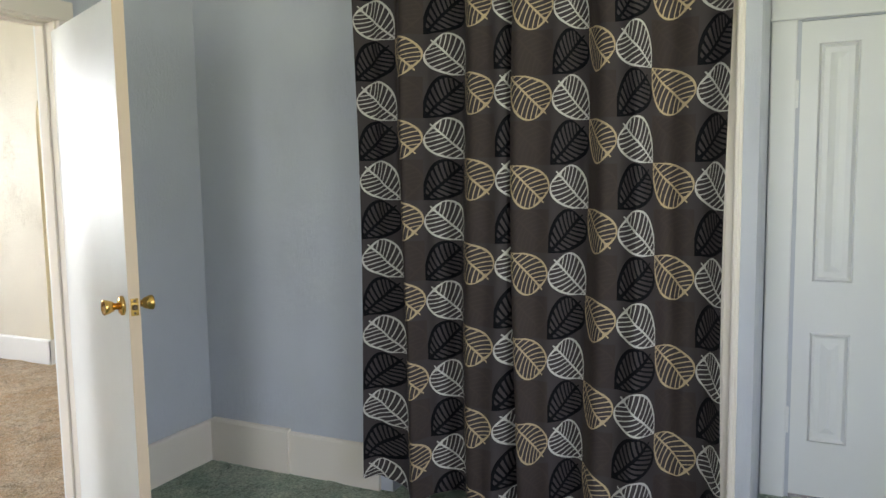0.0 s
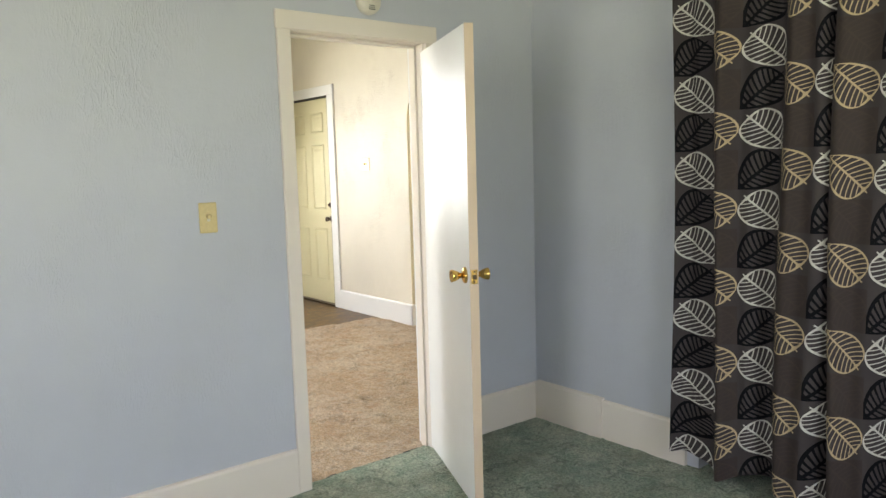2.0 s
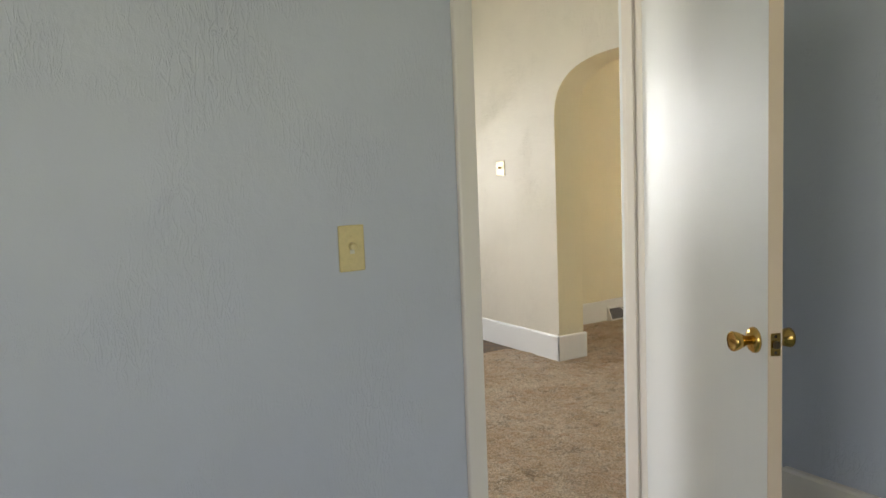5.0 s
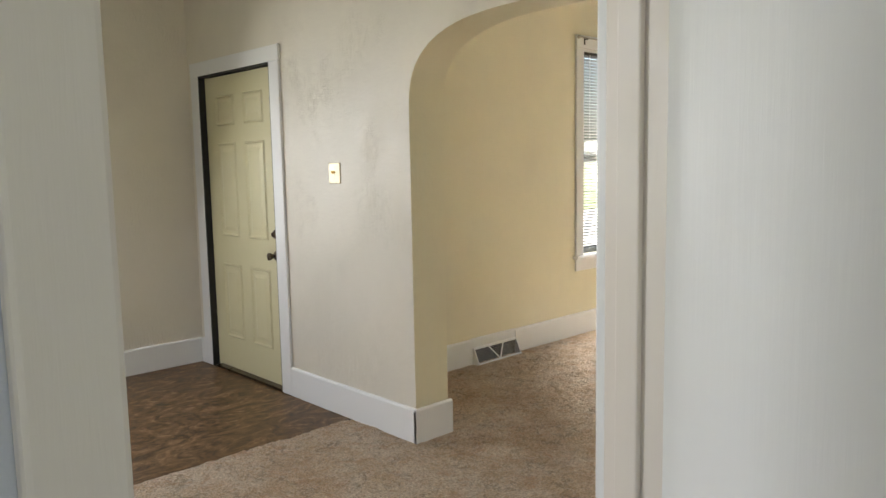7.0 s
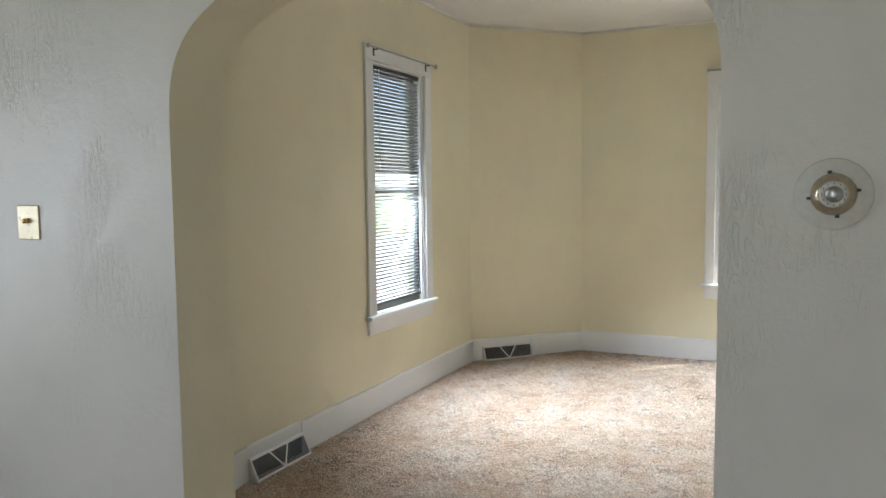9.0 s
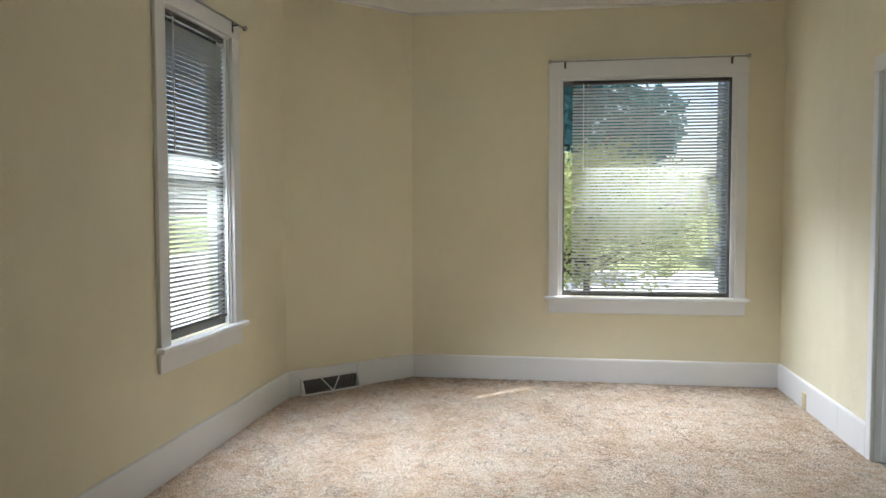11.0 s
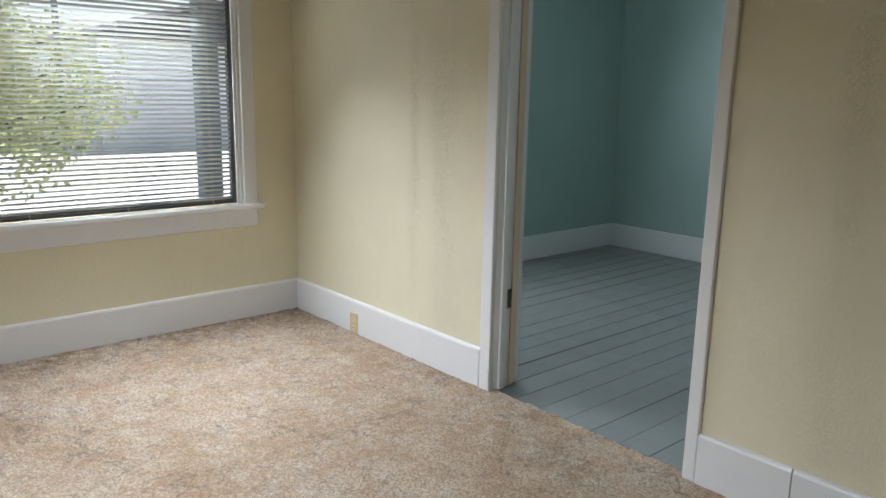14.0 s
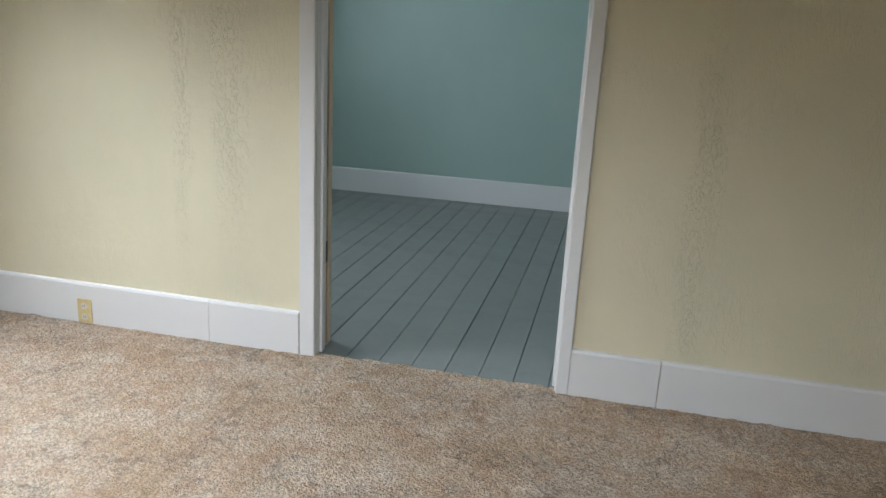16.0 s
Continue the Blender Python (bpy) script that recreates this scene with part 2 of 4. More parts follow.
def vinyl_material():
    """Swirled brown sheet vinyl with a dull polish."""
    n = Nodes("brown_marbled_vinyl")
    v = n.coord(scale=(1, 1.6, 1), rot=(0, 0, 0.6))
    a = n.noise(v, 4.5, 6, 0.7, 2.4)
    b = n.noise(v, 19, 4, 0.7, 1.0)
    col = n.ramp(n.math("ADD", n.math("MULTIPLY", a, 0.8), n.math("MULTIPLY", b, 0.2)), [(0.36, (0.026, 0.013, 0.006)), (0.47, (0.10, 0.055, 0.025)), (0.55, (0.17, 0.10, 0.05)), (0.64, (0.30, 0.20, 0.11))])
    n.bump(b, 0.12, 0.003)
    return n.finish(col, n.grey(a, 0.3, 0.7, 0.28, 0.45), spec=0.22)


VINYL = vinyl_material()


def plank_material():
    n = Nodes("grey_painted_plank")
    info = n.t.nodes.new("ShaderNodeObjectInfo")
    g = n.noise(n.coord(scale=(1, 0.05, 1)), 60, 4, 0.65)
    w = n.noise(n.coord(), 5, 5, 0.7)
    base = n.mix(n.grey(info.outputs["Random"], 0, 1, 0, 1), (0.215, 0.235, 0.225), (0.245, 0.265, 0.25))
    col = n.mix(n.grey(w, 0.55, 0.8, 0, 0.4), base, (0.16, 0.175, 0.165))
    n.bump(n.math("ADD", g, n.math("MULTIPLY", w, 0.5)), 0.2, 0.003)
    return n.finish(col, n.grey(w, 0.3, 0.7, 0.28, 0.45), spec=0.5)


PLANK = plank_material()


def curtain_material():
    """Printed cloth: rows of outlined leaves, white, tan and black, on brown-black."""
    n = Nodes("leaf_print_curtain_cloth")
    M = n.math
    sep = n.t.nodes.new("ShaderNodeSeparateXYZ")
    n.t.links.new(n.tc.outputs["UV"], sep.inputs[0])
    u, v = sep.outputs[0], sep.outputs[1]
    col, row = M("FLOOR", u), M("FLOOR", v)
    cu, cv = M("FRACT", u), M("FRACT", v)
    cm = M("FLOORED_MODULO", col, 4.0)
    rm = M("FLOORED_MODULO", row, 2.0)

    def near(a, k):
        return M("COMPARE", a, float(k), 0.2)

    odd = near(rm, 1)
    even = M("SUBTRACT", 1.0, odd)
    white = M("MAXIMUM", M("MULTIPLY", near(cm, 0), even), M("MULTIPLY", near(cm, 2), odd))
    black = M("MAXIMUM", M("MULTIPLY", near(cm, 0), odd), M("MULTIPLY", near(cm, 2), even))
    tan = M("MAXIMUM", M("MULTIPLY", near(cm, 1), odd), M("MULTIPLY", near(cm, 3), even))
    blank = M("SUBTRACT", 1.0, M("ADD", white, M("ADD", black, tan)))
    iu, iv = M("SUBTRACT", 1.0, cu), M("SUBTRACT", 1.0, cv)
    # distance from the leaf's pointed corner: white lower right, tan upper left, black lower left
    a = M("ADD", M("MULTIPLY", white, iu), M("ADD", M("MULTIPLY", M("ADD", tan, blank), cu), M("MULTIPLY", black, cu)))
    b = M("ADD", M("MULTIPLY", white, cv), M("ADD", M("MULTIPLY", M("ADD", tan, blank), iv), M("MULTIPLY", black, cv)))
    s = M("MULTIPLY", M("ADD", a, b), 0.7071)
    d = M("MULTIPLY", M("SUBTRACT", a, b), 0.7071)
    ad = M("ABSOLUTE", d)
    x = M("MINIMUM", M("MAXIMUM", M("DIVIDE", s, 1.14), 0.0), 0.9999)
    w = M("MULTIPLY", M("MULTIPLY", M("POWER", x, 0.85), M("POWER", M("SUBTRACT", 1.0, x), 0.38)), 1.02)
    inside = M("MULTIPLY", M("GREATER_THAN", w, ad), M("LESS_THAN", s, 1.139))
    rim = M("MULTIPLY", inside, M("MAXIMUM", M("LESS_THAN", M("SUBTRACT", w, ad), M("ADD", 0.05, M("MULTIPLY", black, 0.035))), M("GREATER_THAN", x, 0.955)))
    rib = M("LESS_THAN", ad, M("ADD", 0.022, M("MULTIPLY", black, 0.016)))
    vein_at = M("FRACT", M("MULTIPLY", M("SUBTRACT", s, M("MULTIPLY", ad, M("MULTIPLY", s, 0.6))), 9.6))
    vein = M("LESS_THAN", vein_at, M("ADD", 0.23, M("MULTIPLY", black, 0.20)))
    stalk = M("MULTIPLY", M("LESS_THAN", ad, 0.016), M("LESS_THAN", s, 1.21))
    lines = M("MAXIMUM", M("MULTIPLY", inside, M("MAXIMUM", rib, vein)), M("MAXIMUM", rim, stalk))
    weave = n.noise(n.coord("UV", (1, 1, 1)), 140, 2, 0.6)
    patchy = n.noise(n.coord("Object"), 4, 3)
    ground = n.mix(patchy, (0.050, 0.042, 0.043), (0.066, 0.056, 0.057))
    ground = n.mix(M("MULTIPLY", blank, 0.6), ground, (0.048, 0.034, 0.029))
    ink = n.mix(tan, (0.60, 0.58, 0.53), (0.52, 0.40, 0.25))
    ink = n.mix(black, ink, (0.002, 0.002, 0.004))
    ink = n.mix(blank, ink, (0.060, 0.045, 0.040))
    out = n.mix(lines, ground, ink)
    out = n.mix(n.grey(weave, 0.3, 0.7, 0.0, 0.2), out, (0.0, 0.0, 0.0))
    n.bump(weave, 0.15, 0.001)
    n.b.inputs["Sheen Weight"].default_value = 0.0
    return n.finish(out, 0.7, spec=0.15)


CLOTH = curtain_material()


# ---- mesh helpers ----
def quads(bm, *corners):
    return bm.faces.new([bm.verts.new(c) for c in corners])


def box(bm, x0, x1, y0, y1, z0, z1, bevel=0.0):
    g = bmesh.ops.create_cube(bm, size=1, matrix=Matrix.Translation(((x0 + x1) / 2, (y0 + y1) / 2, (z0 + z1) / 2)) @ Matrix.Diagonal((x1 - x0, y1 - y0, z1 - z0, 1)))
    if bevel:
        edges = list({e for v in g["verts"] for e in v.link_edges})
        bmesh.ops.bevel(bm, geom=edges, offset=bevel, segments=2, affect="EDGES", profile=0.5)
    return bm


def one(*args, bevel=0.0):
    bm = bmesh.new()
    return box(bm, *args, bevel=bevel)


def lathe(bm, profile, steps=24, m=Matrix()):
    """Turns (radius, height) pairs round the z axis of m."""
    rings = []
    for r, h in profile:
        rings.append([bm.verts.new(m @ Vector((r * math.cos(2 * math.pi * k / steps), r * math.sin(2 * math.pi * k / steps), h))) for k in range(steps)])
    for p, q in zip(rings, rings[1:]):
        for k in range(steps):
            bm.faces.new((p[k], p[(k + 1) % steps], q[(k + 1) % steps], q[k]))
    bm.faces.new(list(reversed(rings[0])))
    bm.faces.new(rings[-1])
    bmesh.ops.recalc_face_normals(bm, faces=bm.faces)
    return bm


def rod(bm, a, b, r, steps=10):
    a, b = Vector(a), Vector(b)
    m = Matrix.Translation(a) @ (b - a).to_track_quat("Z", "Y").to_matrix().to_4x4()
    return lathe(bm, [(r, 0), (r, (b - a).length)], steps, m)


def mesh_from(name, bm, material, smooth=False):
    me = bpy.data.meshes.new(name)
    bm.normal_update()
    bm.to_mesh(me)
    bm.free()
    me.materials.append(material)
    if smooth:
        for p in me.polygons:
            p.use_smooth = True
    return me


def thing(name, label, category, at=(0, 0, 0), rz=0.0, group="", kind=""):
    ob = new(name)
    ob.empty_display_size = 0.1
    ob.matrix_basis = pose(*at, 0, 0, rz)
    return tagged(ob, label, category, group, kind)


def part(name, bm, material, parent, label="", smooth=False):
    ob = new(name, mesh_from(name, bm, material, smooth))
    ob.parent = parent
    if label:
        tagged(ob, label)
    return ob


def share(name, me, parent, at=(0, 0, 0), rx=0, ry=0, rz=0):
    ob = new(name, me)
    ob.parent = parent
    ob.matrix_basis = pose(*at, rx, ry, rz)
    return ob


def solid(name, bm, material, label, category, kind="structure", smooth=False, group=""):
    return tagged(new(name, mesh_from(name, bm, material, smooth)), label, category, group, kind)


def wall_along_x(name, label, x0, x1, ya, yb, z1, holes, front, back):
    """A wall between y = ya and yb with openings (x0, x1, z0, z1); one paint on its ya face, another on its yb face."""
    bm = bmesh.new()
    xs = sorted({x0, x1, *(h[0] for h in holes), *(h[1] for h in holes)})
    for a, b in zip(xs, xs[1:]):
        mid = (a + b) / 2
        cuts = [h for h in holes if h[0] < mid < h[1]]
        z = 0.0
        for h in sorted(cuts, key=lambda q: q[2]):
            if h[2] > z:
                box(bm, a, b, ya, yb, z, h[2])
            z = h[3]
        if z < z1:
            box(bm, a, b, ya, yb, z, z1)
    bmesh.ops.remove_doubles(bm, verts=bm.verts, dist=1e-5)
    me = mesh_from(name, bm, front)
    me.materials.append(back)
    mid = (ya + yb) / 2
    for p in me.polygons:
        p.material_index = 1 if (p.center.y - mid) * (yb - ya) > 0 and abs(p.normal.y) > 0.5 else 0
    return tagged(new(name, me), label, "wall", "", "structure")


def turned_wall(name, label, y0, y1, xa, xb, z1, holes, front, back):
    """The same along y, between x = xa and xb; holes are (y0, y1, z0, z1)."""
    ob = wall_along_x(name, label, y0, y1, xa, xb, z1, holes, front, back)
    for v in ob.data.vertices:
        v.co.x, v.co.y = v.co.y, v.co.x
    ob.data.flip_normals()
    return ob


H = 2.98          # ceiling
T = 0.11          # partition thickness


def board_piece(a, b, inward, height=0.19, thick=0.018, material=None, label="white painted wooden baseboard along the wall", z0=0.0):
    """A baseboard from a to b on the floor, standing out by thick towards inward, with a rounded top edge."""
    a, b, k = Vector((*a, 0)), Vector((*b, 0)), Vector((*inward, 0)).normalized()
    bm = bmesh.new()
    prof = [(0, z0), (thick, z0), (thick, height - 0.012), (thick * 0.75, height - 0.003), (thick * 0.3, height), (0, height)]
    ends = []
    for p in (a, b):
        ends.append([bm.verts.new(p + k * o + Vector((0, 0, z))) for o, z in prof])
    for i in range(len(prof)):
        j = (i + 1) % len(prof)
        bm.faces.new((ends[0][i], ends[0][j], ends[1][j], ends[1][i]))
    bm.faces.new(ends[0])
    bm.faces.new(list(reversed(ends[1])))
    bmesh.ops.recalc_face_normals(bm, faces=bm.faces)
    return solid("baseboard", bm, material or TRIM, label, "baseboard")


# ---- structure: bedroom, entry, front room, teal room ----
def value_noise(x, y, cell, seed):
    """Smooth random values from 0 to 1 over points x, y, one per square of side cell."""
    table = np.random.RandomState(seed).rand(256, 256)
    u, v = x / cell + 1000.0, y / cell + 1000.0
    i, j = np.floor(u).astype(int), np.floor(v).astype(int)
    u, v = u - i, v - j
    u, v = u * u * (3 - 2 * u), v * v * (3 - 2 * v)
    i0, i1, j0, j1 = i % 256, (i + 1) % 256, j % 256, (j + 1) % 256
    return (table[i0, j0] * (1 - u) + table[i1, j0] * u) * (1 - v) + (table[i0, j1] * (1 - u) + table[i1, j1] * u) * v


def pile_height(x, y, seed, cord, clump, crack):
    """Curled cords a centimetre thick on soft clumps, with short cracks between them."""
    wx = x + 0.010 * value_noise(x, y, 0.016, seed) + 0.05 * value_noise(x, y, 0.09, seed + 1)
    wy = y + 0.010 * value_noise(x, y, 0.016, seed + 2) + 0.05 * value_noise(x, y, 0.09, seed + 3)
    worm = 1 - np.abs(2 * value_noise(wx, wy, 0.013, seed + 4) - 1)
    soft = value_noise(wx, wy, 0.055, seed + 5) + 0.6 * value_noise(x, y, 0.14, seed + 6)
    line = np.abs(value_noise(wx, wy, 0.11, seed + 7) - 0.5)
    broken = np.clip((value_noise(x, y, 0.10, seed + 8) - 0.42) * 6, 0, 1)
    return cord * worm + clump * (soft - 0.8) - crack * np.clip(1 - line / 0.045, 0, 1) * broken


def carpet_sheet(name, label, xs, ys, material, seed, cord, clump, crack, keep=None, wrinkles=()):
    """A carpet with a sculpted pile over the grid of xs and ys, cut where keep says."""
    gx, gy = np.meshgrid(xs, ys, indexing="ij")
    z = pile_height(gx, gy, seed, cord, clump, crack) - cord * 0.6
    for ax, ay, bx, by, hh in wrinkles:
        lx_, ly_ = bx - ax, by - ay
        ll = math.hypot(lx_, ly_)
        s = ((gx - ax) * lx_ + (gy - ay) * ly_) / ll ** 2
        d = ((gx - ax) * ly_ - (gy - ay) * lx_) / ll + 0.02 * np.sin(9 * s)
        z += hh * np.exp(-(d / 0.022) ** 2) * np.clip(np.minimum(s, 1 - s) * 6, 0, 1)
    nx, ny = len(xs), len(ys)
    index = np.arange(nx * ny).reshape(nx, ny)
    cells = np.stack((index[:-1, :-1], index[1:, :-1], index[1:, 1:], index[:-1, 1:]), -1).reshape(-1, 4)
    if keep:
        cx, cy = (gx[:-1, :-1] + gx[1:, 1:]) / 2, (gy[:-1, :-1] + gy[1:, 1:]) / 2
        cells = cells[keep(cx, cy).reshape(-1)]
    used, cells = np.unique(cells, return_inverse=True)
    co = np.stack((gx, gy, np.minimum(z, 0.016)), -1).reshape(-1, 3)[used].astype(np.float32)
    faces = len(cells.reshape(-1)) // 4
    me = bpy.data.meshes.new(name)
    me.vertices.add(len(co))
    me.vertices.foreach_set("co", co.reshape(-1))
    me.loops.add(faces * 4)
    me.loops.foreach_set("vertex_index", cells.reshape(-1).astype(np.int32))
    me.polygons.add(faces)
    me.polygons.foreach_set("loop_start", np.arange(0, faces * 4, 4, dtype=np.int32))
    me.polygons.foreach_set("use_smooth", np.ones(faces, dtype=bool))
    me.update(calc_edges=True)
    me.materials.append(material)
    return tagged(new(name, me), label, "carpet", "", "structure")


solid("floor", one(-3.4, 8.0, -4.5, 5.1, -0.16, -0.03), DARK, "plain subfloor under all the rooms", "floor")
carpet_sheet("floor_bedroom", "faded green cut-pile carpet with worn stains", np.arange(-3.4, 2.056, 0.013), np.arange(-4.4, 0.066, 0.013), GREEN, 3, 0.004, 0.009, 0.012)
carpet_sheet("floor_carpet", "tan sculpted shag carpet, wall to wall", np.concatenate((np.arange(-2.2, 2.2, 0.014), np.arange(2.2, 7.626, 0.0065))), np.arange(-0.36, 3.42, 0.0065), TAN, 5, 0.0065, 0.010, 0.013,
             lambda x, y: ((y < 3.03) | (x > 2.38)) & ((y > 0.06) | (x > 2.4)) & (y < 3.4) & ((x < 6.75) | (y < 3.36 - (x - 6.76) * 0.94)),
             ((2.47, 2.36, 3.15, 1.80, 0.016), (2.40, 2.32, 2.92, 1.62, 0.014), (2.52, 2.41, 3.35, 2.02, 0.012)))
solid("floor_vinyl", one(-2.2, 2.38, 3.03, 4.98, -0.03, -0.004), VINYL, "brown marbled sheet vinyl by the front door", "floor")

# bedroom and entry partition with its doorway
wall_along_x("wall_partition", "blue-grey painted plaster wall with a doorway", -3.4, 1.55, 0.0, T, H, [(-0.042, 0.703, 0.0, 2.0)], BLUE, CREAM)
# bedroom east wall with the curtained closet opening
turned_wall("wall_closet", "blue-grey painted wall with a curtained closet opening", -2.46, 0.0, 1.42, 1.55, H, [(-2.34, -1.02, 0.0, 2.32)], BLUE, BLUE)
wall_along_x("wall_closet_return", "blue-grey plaster wall end beside the closet", 1.55, 2.05, -2.46, -2.34, H, [], BLUE, BLUE)
turned_wall("wall_closet_back", "plain closet back wall", -2.34, 0.0, 2.05, 2.15, H, [], BLUE, BLUE)
turned_wall("wall_alcove", "blue-white painted alcove wall round a panelled door", -4.5, -2.46, 2.05, 2.17, H, [(-3.305, -2.575, 0.0, 1.96)], BLUE, DARK)
wall_along_x("wall_bedroom_south", "blue-grey painted wall with a window opening", -3.4, 2.05, -4.5, -4.4, H, [(-1.2, 0.0, 0.7, 2.4)], BLUE, BLUE)
turned_wall("wall_bedroom_west", "blue-grey painted wall with a window opening", -4.5, 0.0, -3.5, -3.4, H, [(-2.6, -1.8, 0.7, 2.4)], BLUE, BLUE)
# entry
wall_along_x("wall_entry_south", "cream painted plaster wall", 1.55, 2.375, 0.0, T, H, [], BLUE, CREAM)
wall_along_x("wall_entry_north", "cream painted wall with a window", -2.2, 2.375, 4.97, 5.12, H, [(0.35, 1.31, 0.70, 2.40)], CREAM, DARK)
# west opening is added, unseen, only to hold the entry's fill lamp
turned_wall("wall_entry_west", "cream painted plaster wall with an added unseen opening for a fill lamp", T, 4.97, -2.3, -2.2, H, [(0.95, 2.05, 0.7, 2.42)], CREAM, CREAM)


def arch_wall():
    """The thick wall between entry and front room, with a flat rounded arch and the front door's opening."""
    x0, x1 = 2.375, 2.612
    ya, yb, spring, rise = 0.868, 2.458, 1.75, 0.44
    bm = bmesh.new()
    c, half = (ya + yb) / 2, (yb - ya) / 2
    curve = []
    for k in range(49):
        t = math.pi * k / 48
        cu, su = math.cos(t), math.sin(t)
        curve.append((c - half * math.copysign(abs(cu) ** (2 / 2.8), cu), spring + rise * su ** (2 / 2.8)))
    # solid pieces beside the openings
    box(bm, x0, x1, -0.33, ya, 0, H)
    box(bm, x0, x1, yb, 3.735, 0, H)
    box(bm, x0, x1, 4.775, 4.97, 0, H)
    box(bm, x0, x1, 3.735, 4.775, 2.195, H)
    # the piece over the arch
    for (p, q) in zip(curve, curve[1:]):
        ring = []
        for x in (x0, x1):
            ring.append([bm.verts.new((x, p[0], p[1])), bm.verts.new((x, q[0], q[1])), bm.verts.new((x, q[0], H)), bm.verts.new((x, p[0], H))])
        f, g = ring
        bm.faces.new(f)
        bm.faces.new(list(reversed(g)))
        bm.faces.new((f[0], g[0], g[1], f[1]))
        bm.faces.new((f[3], f[2], g[2], g[3]))
    bmesh.ops.remove_doubles(bm, verts=bm.verts, dist=1e-5)
    bmesh.ops.recalc_face_normals(bm, faces=bm.faces)
    me = mesh_from("wall_arch", bm, CREAM)
    me.materials.append(YELLOW_ROUGH)
    for p in me.polygons:
        if p.center.x > x0 + 0.01:
            p.material_index = 1
    return tagged(new("wall_arch", me), "cream plaster wall with a rounded arch opening", "wall", "", "structure")


arch_wall()

W1X = (5.075, 5.855)
W2Y = (0.018, 1.366)
WZ = (0.69, 2.42)
wall_along_x("wall_north", "pale yellow painted wall with a tall window", 2.612, 6.80, 3.345, 3.50, H, [(*W1X, *WZ)], YELLOW, DARK)


def diagonal_wall():
    bm = bmesh.new()
    a, b, k = Vector((6.76, 3.345, 0)), Vector((7.60, 2.562, 0)), Vector((0.682, 0.731, 0)) * 0.15
    pts = [a, b, b + k, a + k]
    lo = [bm.verts.new(p) for p in pts]
    hi = [bm.verts.new(p + Vector((0, 0, H))) for p in pts]
    for i in range(4):
        j = (i + 1) % 4
        bm.faces.new((lo[i], lo[j], hi[j], hi[i]))
    bm.faces.new(hi)
    bm.faces.new(list(reversed(lo)))
    bmesh.ops.recalc_face_normals(bm, faces=bm.faces)
    return solid("wall_diagonal", bm, YELLOW, "pale yellow painted wall cutting the room's corner", "wall")


diagonal_wall()
turned_wall("wall_east", "pale yellow painted wall with a wide window", -0.333, 2.60, 7.60, 7.70, H, [(*W2Y, *WZ)], YELLOW, DARK)
wall_along_x("wall_south", "pale yellow ridged plaster wall with a doorway", 2.375, 7.70, -0.333, -0.47, H, [(4.84, 5.855, 0.0, 2.11)], YELLOW_ROUGH, TEAL)
# teal room
turned_wall("wall_teal_east", "teal painted wall with a window", -3.66, -0.47, 7.68, 7.78, H, [(-1.80, -0.85, *WZ)], TEAL, DARK)
wall_along_x("wall_teal_south", "teal painted plain wall", 3.8, 7.78, -3.76, -3.66, H, [], TEAL, TEAL)
turned_wall("wall_teal_west", "teal painted plain wall", -3.76, -0.47, 3.7, 3.8, H, [], TEAL, TEAL)


def ceiling(name, x0, x1, y0, y1):
    return solid(name, one(x0, x1, y0, y1, H, H + 0.12), CEIL, "off-white painted plaster ceiling", "ceiling")


ceiling("ceiling", -3.5, 2.45, -4.5, 0.07)
ceiling("ceiling_entry", -2.3, 2.45, 0.07, 5.12)
ceiling("ceiling_front", 2.45, 7.75, -0.40, 3.5)
ceiling("ceiling_teal", 2.45, 7.80, -3.77, -0.40)


def ceiling_cove():
    """A thin rounded bead where the front room's walls meet the ceiling."""
    pts = [(2.612, 3.345), (6.76, 3.345), (7.60, 2.562), (7.60, -0.333), (2.612, -0.333)]
    for (a, b) in zip(pts, pts[1:]):
        bm = bmesh.new()
        rod(bm, (*a, H - 0.002), (*b, H - 0.002), 0.018, 8)
        solid("trim", bm, CEIL, "thin white ceiling bead", "trim", smooth=True)


ceiling_cove()

# baseboards, piece by piece
BB = [((-3.4, 0), (-0.076, 0), (0, -1), 0.2, 0.02), ((0.785, 0), (1.42, 0), (0, -1), 0.2, 0.02),
      ((1.42, -0.02), (1.42, -0.48), (-1, 0), 0.21, 0.03), ((1.42, -0.48), (1.42, -0.96), (-1, 0), 0.2, 0.02), ((1.42, -2.41), (1.42, -2.46), (-1, 0), 0.2, 0.015)]
for a, b, k, hh, th in BB:
    board_piece(a, b, k, hh, th, TRIM_WARM, "ivory painted baseboard above green carpet")
BB = [((2.375, 0.15), (2.375, 0.868), (-1, 0)), ((2.375, 2.44), (2.375, 3.67), (-1, 0)), ((2.375, 4.896), (2.375, 4.95), (-1, 0)),
      ((2.357, 2.456), (2.630, 2.456), (0, -1)), ((2.357, 0.868), (2.630, 0.868), (0, 1)),
      ((-2.2, 4.97), (1.275, 4.97), (0, -1)), ((1.495, 4.97), (2.36, 4.97), (0, -1)),
      ((2.612, 3.345), (3.70, 3.345), (0, -1)), ((4.185, 3.345), (6.77, 3.345), (0, -1)),
      ((7.60, 2.56), (7.60, -0.333), (-1, 0)),
      ((7.59, -0.333), (6.34, -0.333), (0, 1)), ((6.337, -0.333), (5.926, -0.333), (0, 1)), ((4.802, -0.333), (4.473, -0.333), (0, 1)), ((4.469, -0.333), (2.62, -0.333), (0, 1))]
for a, b, k in BB:
    board_piece(a, b, k)
dd = Vector((0.84, -0.783)).normalized()
